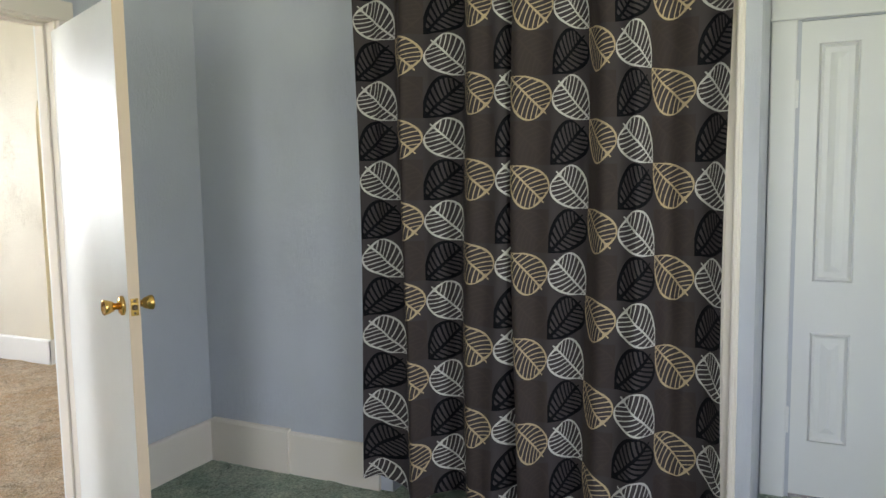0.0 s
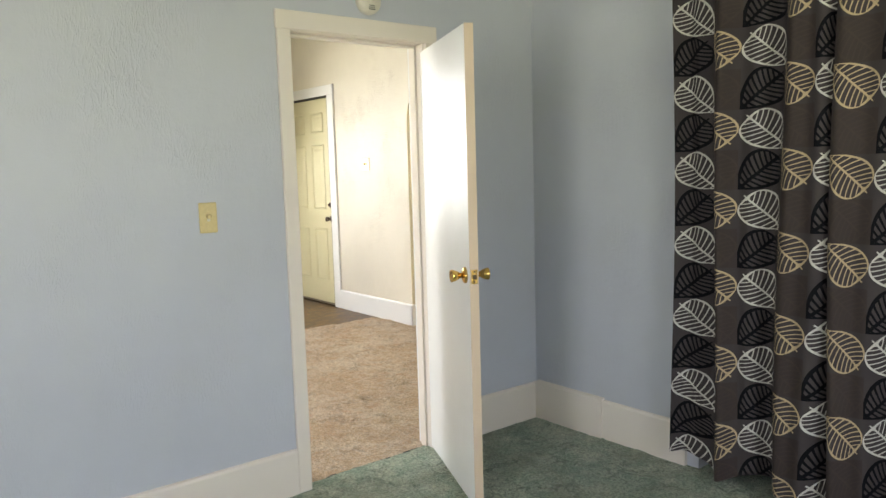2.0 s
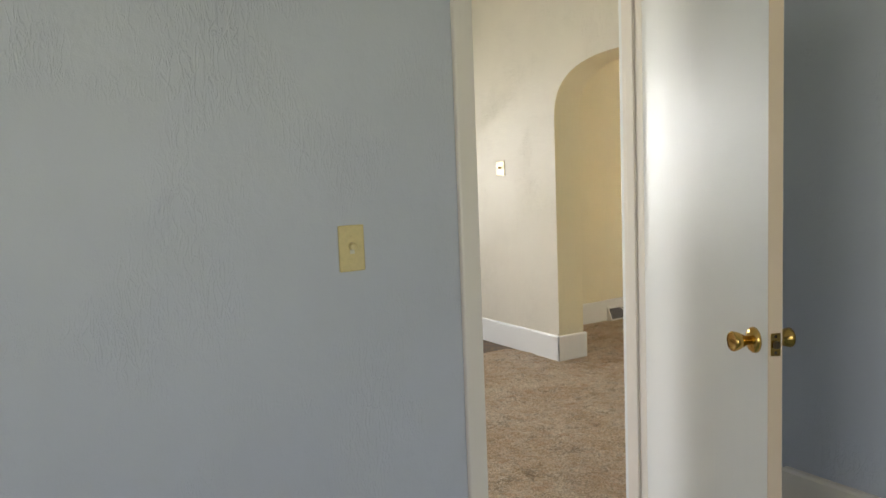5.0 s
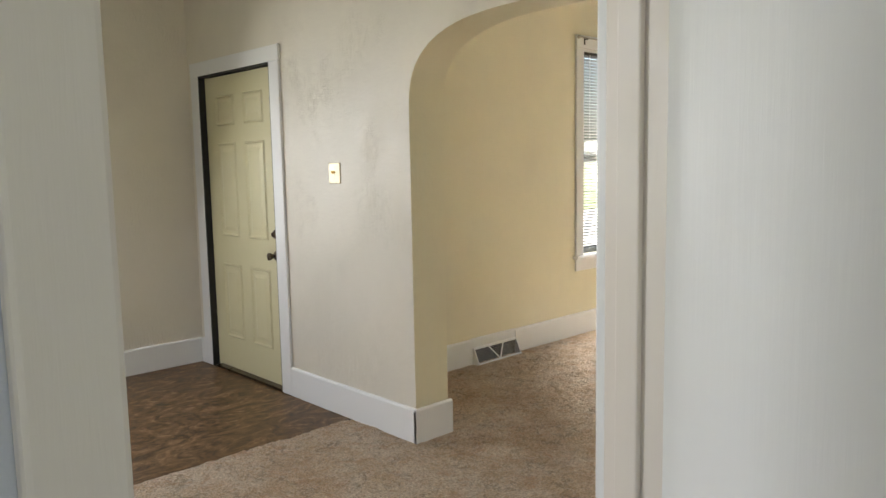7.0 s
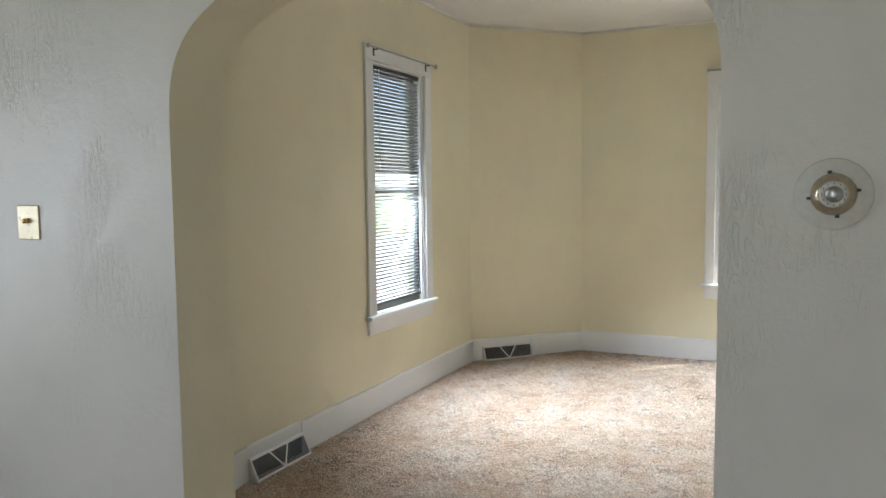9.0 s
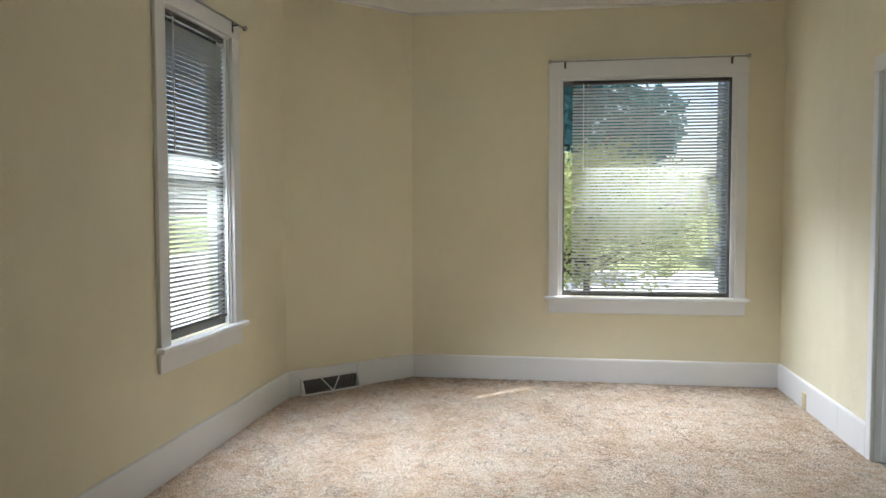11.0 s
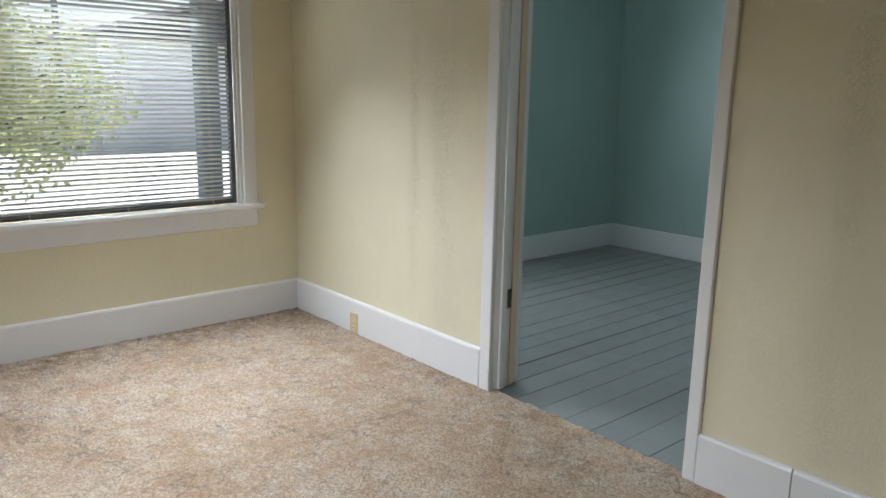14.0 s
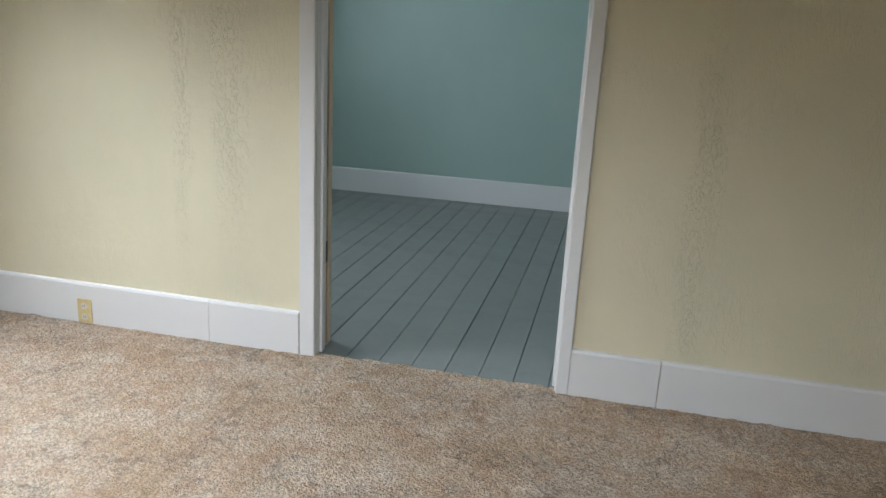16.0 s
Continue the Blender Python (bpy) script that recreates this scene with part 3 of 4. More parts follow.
for s0, s1 in ((0.0, 0.10), (0.60, 1.148)):
    board_piece((6.76 + dd.x * s0, 3.345 + dd.y * s0), (6.76 + dd.x * s1, 3.345 + dd.y * s1), (-0.682, -0.731))
board_piece((7.68, -0.47), (7.68, -3.66), (-1, 0), 0.2, 0.018, TRIM, "white baseboard in the teal room")
board_piece((7.66, -3.66), (3.8, -3.66), (0, 1), 0.2, 0.018, TRIM, "white baseboard in the teal room")


# ---- doors ----
def casing(parent, along, pos, face, a, b, top, wide, head, out, material, sill=0.0, wide_a=0.0):
    """Two side boards and a head board round an opening from a to b; along is 'x' or 'y', out the side they stand on."""
    d = 0.02 * out
    wa = wide_a or wide

    def put(name, lo, hi, z0, z1):
        f0, f1 = sorted((face, face + d))
        args = (lo, hi, f0, f1, z0, z1) if along == "x" else (f0, f1, lo, hi, z0, z1)
        part(name, one(*args, bevel=0.005), material, parent)

    put("side_casing", a - wa, a, sill, top)
    put("side_casing", b, b + wide, sill, top)
    put("head_casing", a - wa - 0.004, b + wide + 0.004, top, top + head)


def jamb(parent, along, a, b, f0, f1, top, material, thick=0.018):
    def put(name, lo, hi, z0, z1, g0=f0, g1=f1):
        args = (lo, hi, g0, g1, z0, z1) if along == "x" else (g0, g1, lo, hi, z0, z1)
        part(name, one(*args, bevel=0.003), material, parent)

    m = (f0 + f1) / 2
    put("jamb", a - 0.002, a + thick, 0, top)
    put("jamb", b - thick, b + 0.002, 0, top)
    put("head_jamb", a + thick, b - thick, top - thick, top + 0.002)
    put("stop", a + thick, a + thick + 0.012, 0, top - thick, m - 0.006, m + 0.03)
    put("stop", b - thick - 0.012, b - thick, 0, top - thick, m - 0.006, m + 0.03)
    put("head_stop", a + thick, b - thick, top - thick - 0.012, top - thick, m - 0.006, m + 0.03)


def knob(parent, m, material=None):
    """A flared tulip knob on a rose, pointing along z of m."""
    bm = bmesh.new()
    lathe(bm, [(0.033, 0), (0.032, 0.006), (0.026, 0.011), (0.012, 0.014)], 28, m)
    part("rose", bm, material or BRASS, parent, smooth=True)
    bm = bmesh.new()
    lathe(bm, [(0.011, 0.012), (0.0115, 0.026), (0.016, 0.030), (0.0225, 0.045), (0.0255, 0.058), (0.024, 0.061), (0.018, 0.0585), (0.004, 0.058)], 28, m)
    part("knob", bm, material or BRASS, parent, smooth=True)


def hinge(parent, x, y, z, material=None, tall=0.089, axis="y"):
    bm = bmesh.new()
    rod(bm, (x, y, z - tall / 2), (x, y, z + tall / 2), 0.006)
    if axis == "y":
        box(bm, x - 0.001, x + 0.002, y - 0.028, y + 0.028, z - tall / 2, z + tall / 2)
    else:
        box(bm, x - 0.028, x + 0.028, y - 0.001, y + 0.002, z - tall / 2, z + tall / 2)
    part("hinge", bm, material or STEEL, parent)


# bedroom door: a flush slab, standing open into the bedroom
door_1 = thing("door_1", "white flush wooden door standing open, brass knobs", "door", kind="structure")
casing(door_1, "x", 0, 0.0, -0.012, 0.69, 1.985, 0.066, 0.078, -1, TRIM_WARM, wide_a=0.062)
casing(door_1, "x", 0, T, -0.012, 0.69, 1.985, 0.085, 0.1, 1, TRIM)
jamb(door_1, "x", -0.04, 0.701, 0.0, T, 1.998, TRIM_WARM)
LEAF_W, LEAF_T, LEAF_H = 0.71, 0.036, 1.945
lx, ly = 0.688, -0.014
lang = math.degrees(math.atan2(-0.659, -0.291))
leaf = part("leaf", one(-0.026, LEAF_W - 0.003, -LEAF_T / 2, LEAF_T / 2, 0.012, LEAF_H, bevel=0.002), SLAB, door_1, "white brushed gloss paint")
leaf.matrix_basis = pose(lx, ly, 0, 0, 0, lang)
part("edge_strip", one(LEAF_W - 0.003, LEAF_W, -LEAF_T / 2, LEAF_T / 2, 0.012, LEAF_H), EDGE, leaf, "door edge, tan from warm light put into its colour")
KZ = 0.966
part("latch_plate", one(LEAF_W, LEAF_W + 0.0015, -0.0125, 0.0125, KZ - 0.028, KZ + 0.028), BRASS, leaf, "brass latch plate")
part("latch_bolt", one(LEAF_W, LEAF_W + 0.011, -0.007, 0.007, KZ - 0.009, KZ + 0.009, bevel=0.003), BRONZE, leaf)
for dz in (-0.02, 0.02):
    part("screw", rod(bmesh.new(), (LEAF_W, 0, KZ + dz), (LEAF_W + 0.002, 0, KZ + dz), 0.004), BRONZE, leaf)
knob(leaf, Matrix.Translation((LEAF_W - 0.062, -LEAF_T / 2, KZ)) @ pose(0, 0, 0, 90))
knob(leaf, Matrix.Translation((LEAF_W - 0.062, LEAF_T / 2, KZ)) @ pose(0, 0, 0, -90))
for hz in (0.25, 1.72):
    hinge(door_1, 0.702, -0.018, hz, TRIM_WARM, axis="x")


def panel_ring(bm, y0, y1, z0, z1, x, out, w=0.022, d=0.010):
    """A moulded frame and a raised field on a door face at x."""
    def ring(o, h):
        return [bm.verts.new((x + out * h, yy, zz)) for yy, zz in ((y0 + o, z0 + o), (y1 - o, z0 + o), (y1 - o, z1 - o), (y0 + o, z1 - o))]
    rings = [ring(0, 0.0005), ring(w * 0.4, d), ring(w, 0.001), ring(w + 0.02, 0.001), ring(w + 0.045, d * 0.7)]
    for p, q in zip(rings, rings[1:]):
        for k in range(4):
            bm.faces.new((p[k], p[(k + 1) % 4], q[(k + 1) % 4], q[k]))
    bm.faces.new(rings[-1])
    bmesh.ops.recalc_face_normals(bm, faces=bm.faces)
    return bm


# front door: cream six-panel steel door, shut
door_2 = thing("door_2", "cream six-panel front door, shut, with dark bronze knob and deadbolt", "door", kind="structure")
casing(door_2, "y", 0, 2.375, 3.785, 4.78, 2.155, 0.115, 0.10, -1, TRIM)
for args in ((2.36, 2.41, 4.768, 4.782, 0.0, 2.142), (2.36, 2.41, 3.783, 3.794, 0.0, 2.142), (2.36, 2.41, 3.783, 4.782, 2.142, 2.157)):
    part("weatherstrip", one(*args), BLACK, door_2, "black rubber weatherstrip")
part("backing", one(2.447, 2.52, 3.735, 4.775, 0.0, 2.195), BLACK, door_2)
front_leaf = part("leaf", one(2.405, 2.445, 3.796, 4.764, 0.018, 2.138, bevel=0.002), DOOR_CREAM, door_2)
for (pa, pb) in ((3.955, 4.215), (4.345, 4.605)):
    for (za, zb) in ((0.25, 0.80), (1.00, 1.67), (1.79, 2.0)):
        part("panel", panel_ring(bmesh.new(), pa, pb, za, zb, 2.405, -1), DOOR_CREAM, front_leaf)
km = Matrix.Translation((2.405, 3.865, 0.905)) @ pose(0, 0, 0, 0, -90)
knob(front_leaf, km, BRONZE)
bm = bmesh.new()
lathe(bm, [(0.03, 0), (0.029, 0.008), (0.018, 0.012), (0.017, 0.02), (0.005, 0.021)], 24, Matrix.Translation((2.405, 3.865, 1.048)) @ pose(0, 0, 0, 0, -90))
part("deadbolt", bm, BRONZE, front_leaf, "dark bronze deadbolt", True)
part("thumb_turn", one(2.372, 2.386, 3.86, 3.87, 1.035, 1.061, bevel=0.003), BRONZE, front_leaf)
part("threshold", one(2.36, 2.52, 3.735, 4.735, 0.0, 0.016, bevel=0.004), BRONZE, door_2)

# alcove door in the bedroom: white, panelled, shut
door_3 = thing("door_3", "blue-white four-panel wooden door, shut, in the alcove", "door", kind="structure")
casing(door_3, "y", 0, 2.05, -3.29, -2.56, 1.965, 0.095, 0.1, -1, TRIM)
alcove_leaf = part("leaf", one(2.052, 2.087, -3.285, -2.567, 0.015, 1.958, bevel=0.002), TRIM, door_3)
for (pa, pb) in ((-2.785, -2.64), (-3.205, -2.925)):
    for (za, zb) in ((0.25, 0.71), (0.92, 1.87)):
        part("panel", panel_ring(bmesh.new(), pa, pb, za, zb, 2.052, -1, 0.02, 0.012), TRIM, alcove_leaf)
for hz in (0.33, 1.67):
    bm = bmesh.new()
    rod(bm, (2.045, -2.563, hz - 0.05), (2.045, -2.563, hz + 0.05), 0.007)
    lathe(bm, [(0.008, 0), (0.008, 0.006), (0.003, 0.012)], 10, Matrix.Translation((2.045, -2.563, hz + 0.05)))
    part("hinge", bm, TRIM, door_3)

# teal room door: open flat against the teal side of the wall
door_4 = thing("door_4", "white wooden door opened back against the teal wall", "door", kind="structure")
casing(door_4, "x", 0, -0.333, 4.852, 5.855, 2.11, 0.066, 0.09, 1, TRIM, wide_a=0.05)
jamb(door_4, "x", 4.838, 5.873, -0.468, -0.335, 2.12, TRIM)
back_leaf = part("leaf", one(0, 0.96, -0.018, 0.018, 0.012, 2.085, bevel=0.003), TRIM, door_4)
back_leaf.matrix_basis = pose(5.868, -0.505, 0, 0, 0, -9)
part("leaf_edge", one(5.846, 5.856, -0.475, -0.44, 0.012, 2.085), EDGE, door_4)
for hz in (0.43, 1.82):
    hinge(door_4, 5.850, -0.415, hz, BRONZE)

# closet opening trim
closet_trim = thing("closet_frame", "moulded ivory casing beside the curtained closet", "door frame", kind="structure")
part("side_casing", one(1.398, 1.42, -2.41, -2.335, 0, 2.34, bevel=0.006), TRIM_WARM, closet_trim)
part("bead", one(1.388, 1.40, -2.40, -2.385, 0, 2.34, bevel=0.004), TRIM_WARM, closet_trim)
part("bead", one(1.388, 1.40, -2.362, -2.35, 0, 2.34, bevel=0.004), TRIM_WARM, closet_trim)
part("head_casing", one(1.398, 1.42, -2.41, -0.95, 2.34, 2.43, bevel=0.006), TRIM_WARM, closet_trim)


# ---- windows ----
def window(name, label, width, z0, z1, cas, depth, split=True, head=0.13):
    """A double-hung window in a wall whose room side is y = 0, the room towards -y, centred on x = 0; returns its Empty."""
    w = thing(name, label, "window", kind="structure")
    h = width / 2
    part("side_casing", one(-h - cas, -h, -0.022, 0, z0 - 0.015, z1, bevel=0.005), TRIM, w)
    part("side_casing", one(h, h + cas, -0.022, 0, z0 - 0.015, z1, bevel=0.005), TRIM, w)
    part("head_casing", one(-h - cas, h + cas, -0.024, 0, z1, z1 + head, bevel=0.005), TRIM, w)
    part("head_cap", one(-h - cas - 0.008, h + cas + 0.008, -0.032, 0, z1 + head, z1 + head + 0.015, bevel=0.004), TRIM, w)
    part("window_sill", one(-h - cas - 0.03, h + cas + 0.03, -0.055, 0.0, z0 - 0.03, z0, bevel=0.008), TRIM, w)
    part("inner_sill", one(-h, h, 0.0, depth, z0 - 0.03, z0 - 0.002), TRIM, w)
    part("apron", one(-h - cas, h + cas, -0.018, 0, z0 - 0.135, z0 - 0.03, bevel=0.005), TRIM, w)
    part("jamb", one(-h, -h + 0.014, 0, depth, z0, z1), TRIM, w)
    part("jamb", one(h - 0.014, h, 0, depth, z0, z1), TRIM, w)
    part("head_jamb", one(-h + 0.014, h - 0.014, 0, depth, z1 - 0.014, z1), TRIM, w)
    for s in (-1, 1):
        part("stop", one(*sorted((s * (h - 0.014), s * (h - 0.030))), 0.012, 0.024, z0, z1 - 0.014), TRIM, w)
    mid = (z0 + z1) / 2
    sashes = (("lower_sash", z0, mid + 0.02, 0.045), ("upper_sash", mid - 0.02, z1 - 0.014, 0.075)) if split else (("fixed_sash", z0, z1 - 0.014, 0.05),)
    for nm, a, b, y in sashes:
        bm = bmesh.new()
        i = h - 0.014
        for (p, q, r, s) in ((-i, i, a, a + 0.04), (-i, i, b - 0.035, b), (-i, -i + 0.03, a + 0.04, b - 0.035), (i - 0.03, i, a + 0.04, b - 0.035)):
            box(bm, p, q, y, y + 0.028, r, s)
        sash = part(nm, bm, SASH, w, "dark grey sash")
        pane = part("pane", one(-i + 0.03, i - 0.03, y + 0.012, y + 0.015, a + 0.04, b - 0.035), GLASS, sash)
        pane.visible_shadow = False
    return w


def curtain_rod(name, label, half, z, at, rz):
    r = thing(name, label, "curtain rod", at, rz)
    part("pole", rod(bmesh.new(), (-half, -0.055, z), (half, -0.055, z), 0.006), STEEL, r, smooth=True)
    for s in (-1, 1):
        bm = bmesh.new()
        lathe(bm, [(0.006, 0), (0.013, 0.006), (0.017, 0.016), (0.013, 0.027), (0.004, 0.032)], 14, Matrix.Translation((s * half, -0.055, z)) @ pose(0, 0, 0, 0, 90 * s))
        part("finial", bm, STEEL, r, smooth=True)
        x = s * (half - 0.10)
        bm = one(x - 0.006, x + 0.006, -0.06, -0.024, z - 0.012, z - 0.005)
        box(bm, x - 0.008, x + 0.008, -0.028, -0.024, z - 0.05, z + 0.01)
        part("bracket", bm, RAIL, r)
    return r


def blind(name_label, width, z0, z1, at, rz, tilt, shift=0.0):
    """A mini blind hung inside the window's opening, lowered, its slats open."""
    b = thing("window_blind", name_label, "blind", at, rz, "mini blinds")
    h = width / 2
    y = 0.018
    part("headrail", one(-h + shift, h + shift, y - 0.013, y + 0.013, z1 - 0.034, z1 - 0.006, bevel=0.003), RAIL, b, "dark headrail")
    part("bottom_rail", one(-h + shift, h + shift, y - 0.011, y + 0.011, z0, z0 + 0.016, bevel=0.003), RAIL, b, "dark bottom rail")
    bm = bmesh.new()
    rows = []
    for k in range(5):
        c = -0.0125 + 0.025 * k / 4
        crown = 0.0018 * (1 - (c / 0.0125) ** 2)
        rows.append([bm.verts.new((-h, c, crown)), bm.verts.new((h, c, crown))])
    for p, q in zip(rows, rows[1:]):
        bm.faces.new((p[0], p[1], q[1], q[0]))
    extr = bmesh.ops.extrude_face_region(bm, geom=list(bm.faces))
    bmesh.ops.translate(bm, verts=[e for e in extr["geom"] if isinstance(e, bmesh.types.BMVert)], vec=(0, 0, -0.0006))
    bmesh.ops.recalc_face_normals(bm, faces=bm.faces)
    me = mesh_from("slat", bm, SLAT, True)
    n = int((z1 - 0.045 - z0 - 0.02) / 0.0252)
    rs = random.Random(width * 100)
    for k in range(n):
        share("slat", me, b, (shift + rs.uniform(-0.001, 0.001), y, z0 + 0.032 + k * (z1 - 0.045 - z0 - 0.032) / n), tilt + rs.uniform(-2, 2), rs.uniform(-0.1, 0.1))
    for x in (-h + 0.12, 0, h - 0.12) if width > 1 else (-h + 0.1, h - 0.1):
        for yy in (y - 0.0125, y + 0.0125):
            part("cord", rod(bmesh.new(), (x + shift, yy, z0), (x + shift, yy, z1 - 0.03), 0.0008, 5), CORD, b)
    part("wand", rod(bmesh.new(), (-h + 0.085 + shift, y - 0.022, z1 - 0.03), (-h + 0.085 + shift, y - 0.022, z1 - 0.72), 0.004, 6), CORD, b, "clear tilt wand")
    return b


def place(ob, at, rz):
    ob.matrix_basis = pose(*at, 0, 0, rz)
    return ob


cx1 = sum(W1X) / 2
place(window("window_1", "tall white-trimmed double-hung window with closed sashes", W1X[1] - W1X[0], *WZ, 0.10, 0.12, head=0.09), (cx1, 3.345, 0), 0)
blind("dark-railed mini blind lowered over the tall window", 0.70, WZ[0] + 0.05, WZ[1] - 0.014, (cx1, 3.345, 0), 0, -40, -0.02)
curtain_rod("curtain_rod", "thin metal curtain rod over the tall window", 0.49, 2.50, (cx1, 3.345, 0), 0)
cy2 = sum(W2Y) / 2
place(window("window_2", "wide white-trimmed window with an apron sill", W2Y[1] - W2Y[0], *WZ, 0.082, 0.085, False), (7.60, cy2, 0), -90)
blind("dark-railed mini blind lowered over the wide window", 1.183, WZ[0] + 0.006, WZ[1] - 0.014, (7.60, cy2, 0), -90, -31, 0.022)
curtain_rod("curtain_rod", "thin metal curtain rod over the wide window", 0.73, 2.545, (7.60, cy2, 0), -90)
place(window("window_3", "white-trimmed window beside the front door", 0.96, *WZ, 0.115, 0.13), (0.83, 4.97, 0), 0)
blind("mini blind lowered over the entry window", 0.90, WZ[0] + 0.01, WZ[1] - 0.014, (0.83, 4.97, 0), 0, -18)
place(window("window_4", "white-trimmed window in the teal room", 0.95, *WZ, 0.115, 0.085), (7.68, -1.325, 0), -90)
blind("grey mini blind lowered over the teal room window", 0.89, WZ[0] + 0.01, WZ[1] - 0.014, (7.68, -1.325, 0), -90, -30)
curtain_rod("curtain_rod", "thin metal curtain rod over the teal room window", 0.58, 2.545, (7.68, -1.325, 0), -90)


# ---- bedroom things ----
def curtain_panel(label, y0, y1, seed, folds, u0, cells, v0):
    """One hanging cloth with soft folds, hem above the floor, printed in rows of leaves."""
    c = thing("curtain", label, "curtain", group="closet curtains")
    rs = random.Random(seed)
    cols, rows_n = 140, 60
    phase = rs.uniform(0, 6)
    bm = bmesh.new()
    uvl = bm.loops.layers.uv.new("UVMap")
    grid, us = [], []
    z1, z0 = 2.36, 0.06

    def off(s, z):
        low = 1.0 - (z - z0) / (z1 - z0)
        k = 0.035 + 0.020 * low
        return k * math.sin(folds * math.tau * s + phase + 0.5 * math.sin(3.1 * s * math.tau)) + 0.012 * math.sin(2.3 * folds * math.tau * s + 1.7 * low + phase)

    for i in range(cols + 1):
        s = i / cols
        col = []
        for j in range(rows_n + 1):
            z = z0 + (z1 - z0) * j / rows_n
            dz = (0.012 * math.sin(9 * s + seed) + 0.02 * math.sin(math.tau * folds * s + phase + 1.2)) * max(0, 1 - (z - z0) / 0.5)
            y = y0 + (y1 - y0) * s + 0.012 * math.sin(2.2 * z + 7 * s + seed)
            col.append(bm.verts.new((1.335 + off(s, z), y, z + dz)))
        grid.append(col)
        if i == 0:
            us.append(0.0)
        else:
            p, q = grid[i - 1][rows_n // 2].co, col[rows_n // 2].co
            us.append(us[-1] + math.hypot(p.x - q.x, p.y - q.y))
    cell = us[-1] / cells
    for i in range(cols):
        for j in range(rows_n):
            f = bm.faces.new((grid[i][j], grid[i + 1][j], grid[i + 1][j + 1], grid[i][j + 1]))
            f.smooth = True
            for lp, (a, b) in zip(f.loops, ((i, j), (i + 1, j), (i + 1, j + 1), (i, j + 1))):
                z = z0 + (z1 - z0) * b / rows_n
                lp[uvl].uv = (u0 + us[a] / cell, z / 0.161 + v0)
    cloth = part("cloth", bm, CLOTH, c, smooth=True)
    return c


curtain_panel("dark brown closet curtain printed with outlined leaves", -0.945, -1.655, 2, 2.3, 0.0, 4.8, 0.075)
curtain_panel("dark brown closet curtain printed with pale and black leaves", -1.630, -2.375, 5, 2.1, 3.0, 5.85, 0.273)
closet_rod = thing("tension_rod", "thin metal rod across the closet opening", "curtain rod")
part("pole", rod(bmesh.new(), (1.335, -2.40, 2.37), (1.335, -0.93, 2.37), 0.01), STEEL, closet_rod)
for yy in (-2.40, -0.93):
    part("bracket", one(1.325, 1.42, yy - 0.008, yy + 0.008, 2.36, 2.40), STEEL, closet_rod)


def switch_plate(name, label, at, rz, material, toggle, half=0.036):
    """A wall plate with a rounded edge, two screws and a small round knob or rocker."""
    s = thing(name, label, "light switch", at, rz)
    part("plate", one(-half, half, -0.006, 0, -0.06, 0.06, bevel=0.004), material, s)
    for z in (-0.03, 0.03):
        bm = bmesh.new()
        lathe(bm, [(0.0035, 0), (0.003, 0.0015)], 10, Matrix.Translation((0, -0.006, z)) @ pose(0, 0, 0, 90))
        part("screw", bm, material, s)
    bm = bmesh.new()
    lathe(bm, [(0.0095, 0), (0.009, 0.012), (0.0075, 0.018), (0.002, 0.019)], 18, Matrix.Translation((0, -0.006, 0.006)) @ pose(0, 0, 0, 90))
    part("dimmer_knob", bm, toggle, s, smooth=True)
    part("slot", one(-0.006, 0.006, -0.0075, -0.005, -0.014, -0.004), OFFWHITE, s)
    return s


switch_plate("light_switch", "ivory plastic dimmer switch plate on the blue wall", (-0.403, 0, 1.228), 0, IVORY, IVORY)
switch_plate("light_switch", "brass-coloured rotary switch plate on the cream wall", (2.375, 3.125, 1.45), -90, PLATE, BRASS, 0.056)


def smoke_alarm(label, at, rz, r=0.062):
    a = thing("smoke_alarm", label, "smoke alarm", at, rz)
    m = pose(0, 0, 0, 90)
    part("housing", lathe(bmesh.new(), [(r, 0), (r, 0.012), (r * 0.96, 0.022), (r * 0.8, 0.034), (r * 0.5, 0.040), (0.005, 0.041)], 32, m), OFFWHITE, a, smooth=True)
    for k in (-1, 0, 1):
        part("slot", one(-0.016, 0.016, -0.0405, -0.034, -0.035 + 0.008 * k, -0.032 + 0.008 * k), RAIL, a)
    part("test_button", lathe(bmesh.new(), [(0.010, 0), (0.009, 0.043), (0.002, 0.044)], 14, m), OFFWHITE, a, smooth=True)
    return a


smoke_alarm("round white smoke alarm above the bedroom door", (0.383, 0, 2.145), 0)
smoke_alarm("round white smoke alarm above the teal room doorway", (5.345, -0.333, 2.275), 180, 0.055)

# ---- entry and front room things ----
thermo = thing("thermostat", "round dial thermostat on a cream wall disc", "thermostat", (2.375, 0.648, 1.532), -90)
m = pose(0, 0, 0, 90)
part("wall_disc", lathe(bmesh.new(), [(0.074, 0), (0.074, 0.003), (0.071, 0.005), (0.03, 0.0055)], 40, m), OFFWHITE, thermo, "cream plastic disc", True)
part("ring", lathe(bmesh.new(), [(0.043, 0.005), (0.043, 0.012), (0.040, 0.018), (0.030, 0.030), (0.027, 0.031)], 40, m), CHROME_TAN, thermo, "satin brass ring", True)
part("dial", lathe(bmesh.new(), [(0.027, 0.030), (0.026, 0.034), (0.018, 0.036), (0.0175, 0.034)], 32, m), OFFWHITE, thermo, smooth=True)
part("face", lathe(bmesh.new(), [(0.0165, 0.034), (0.015, 0.0375), (0.002, 0.038)], 28, m), STEEL, thermo, "silver centre", True)
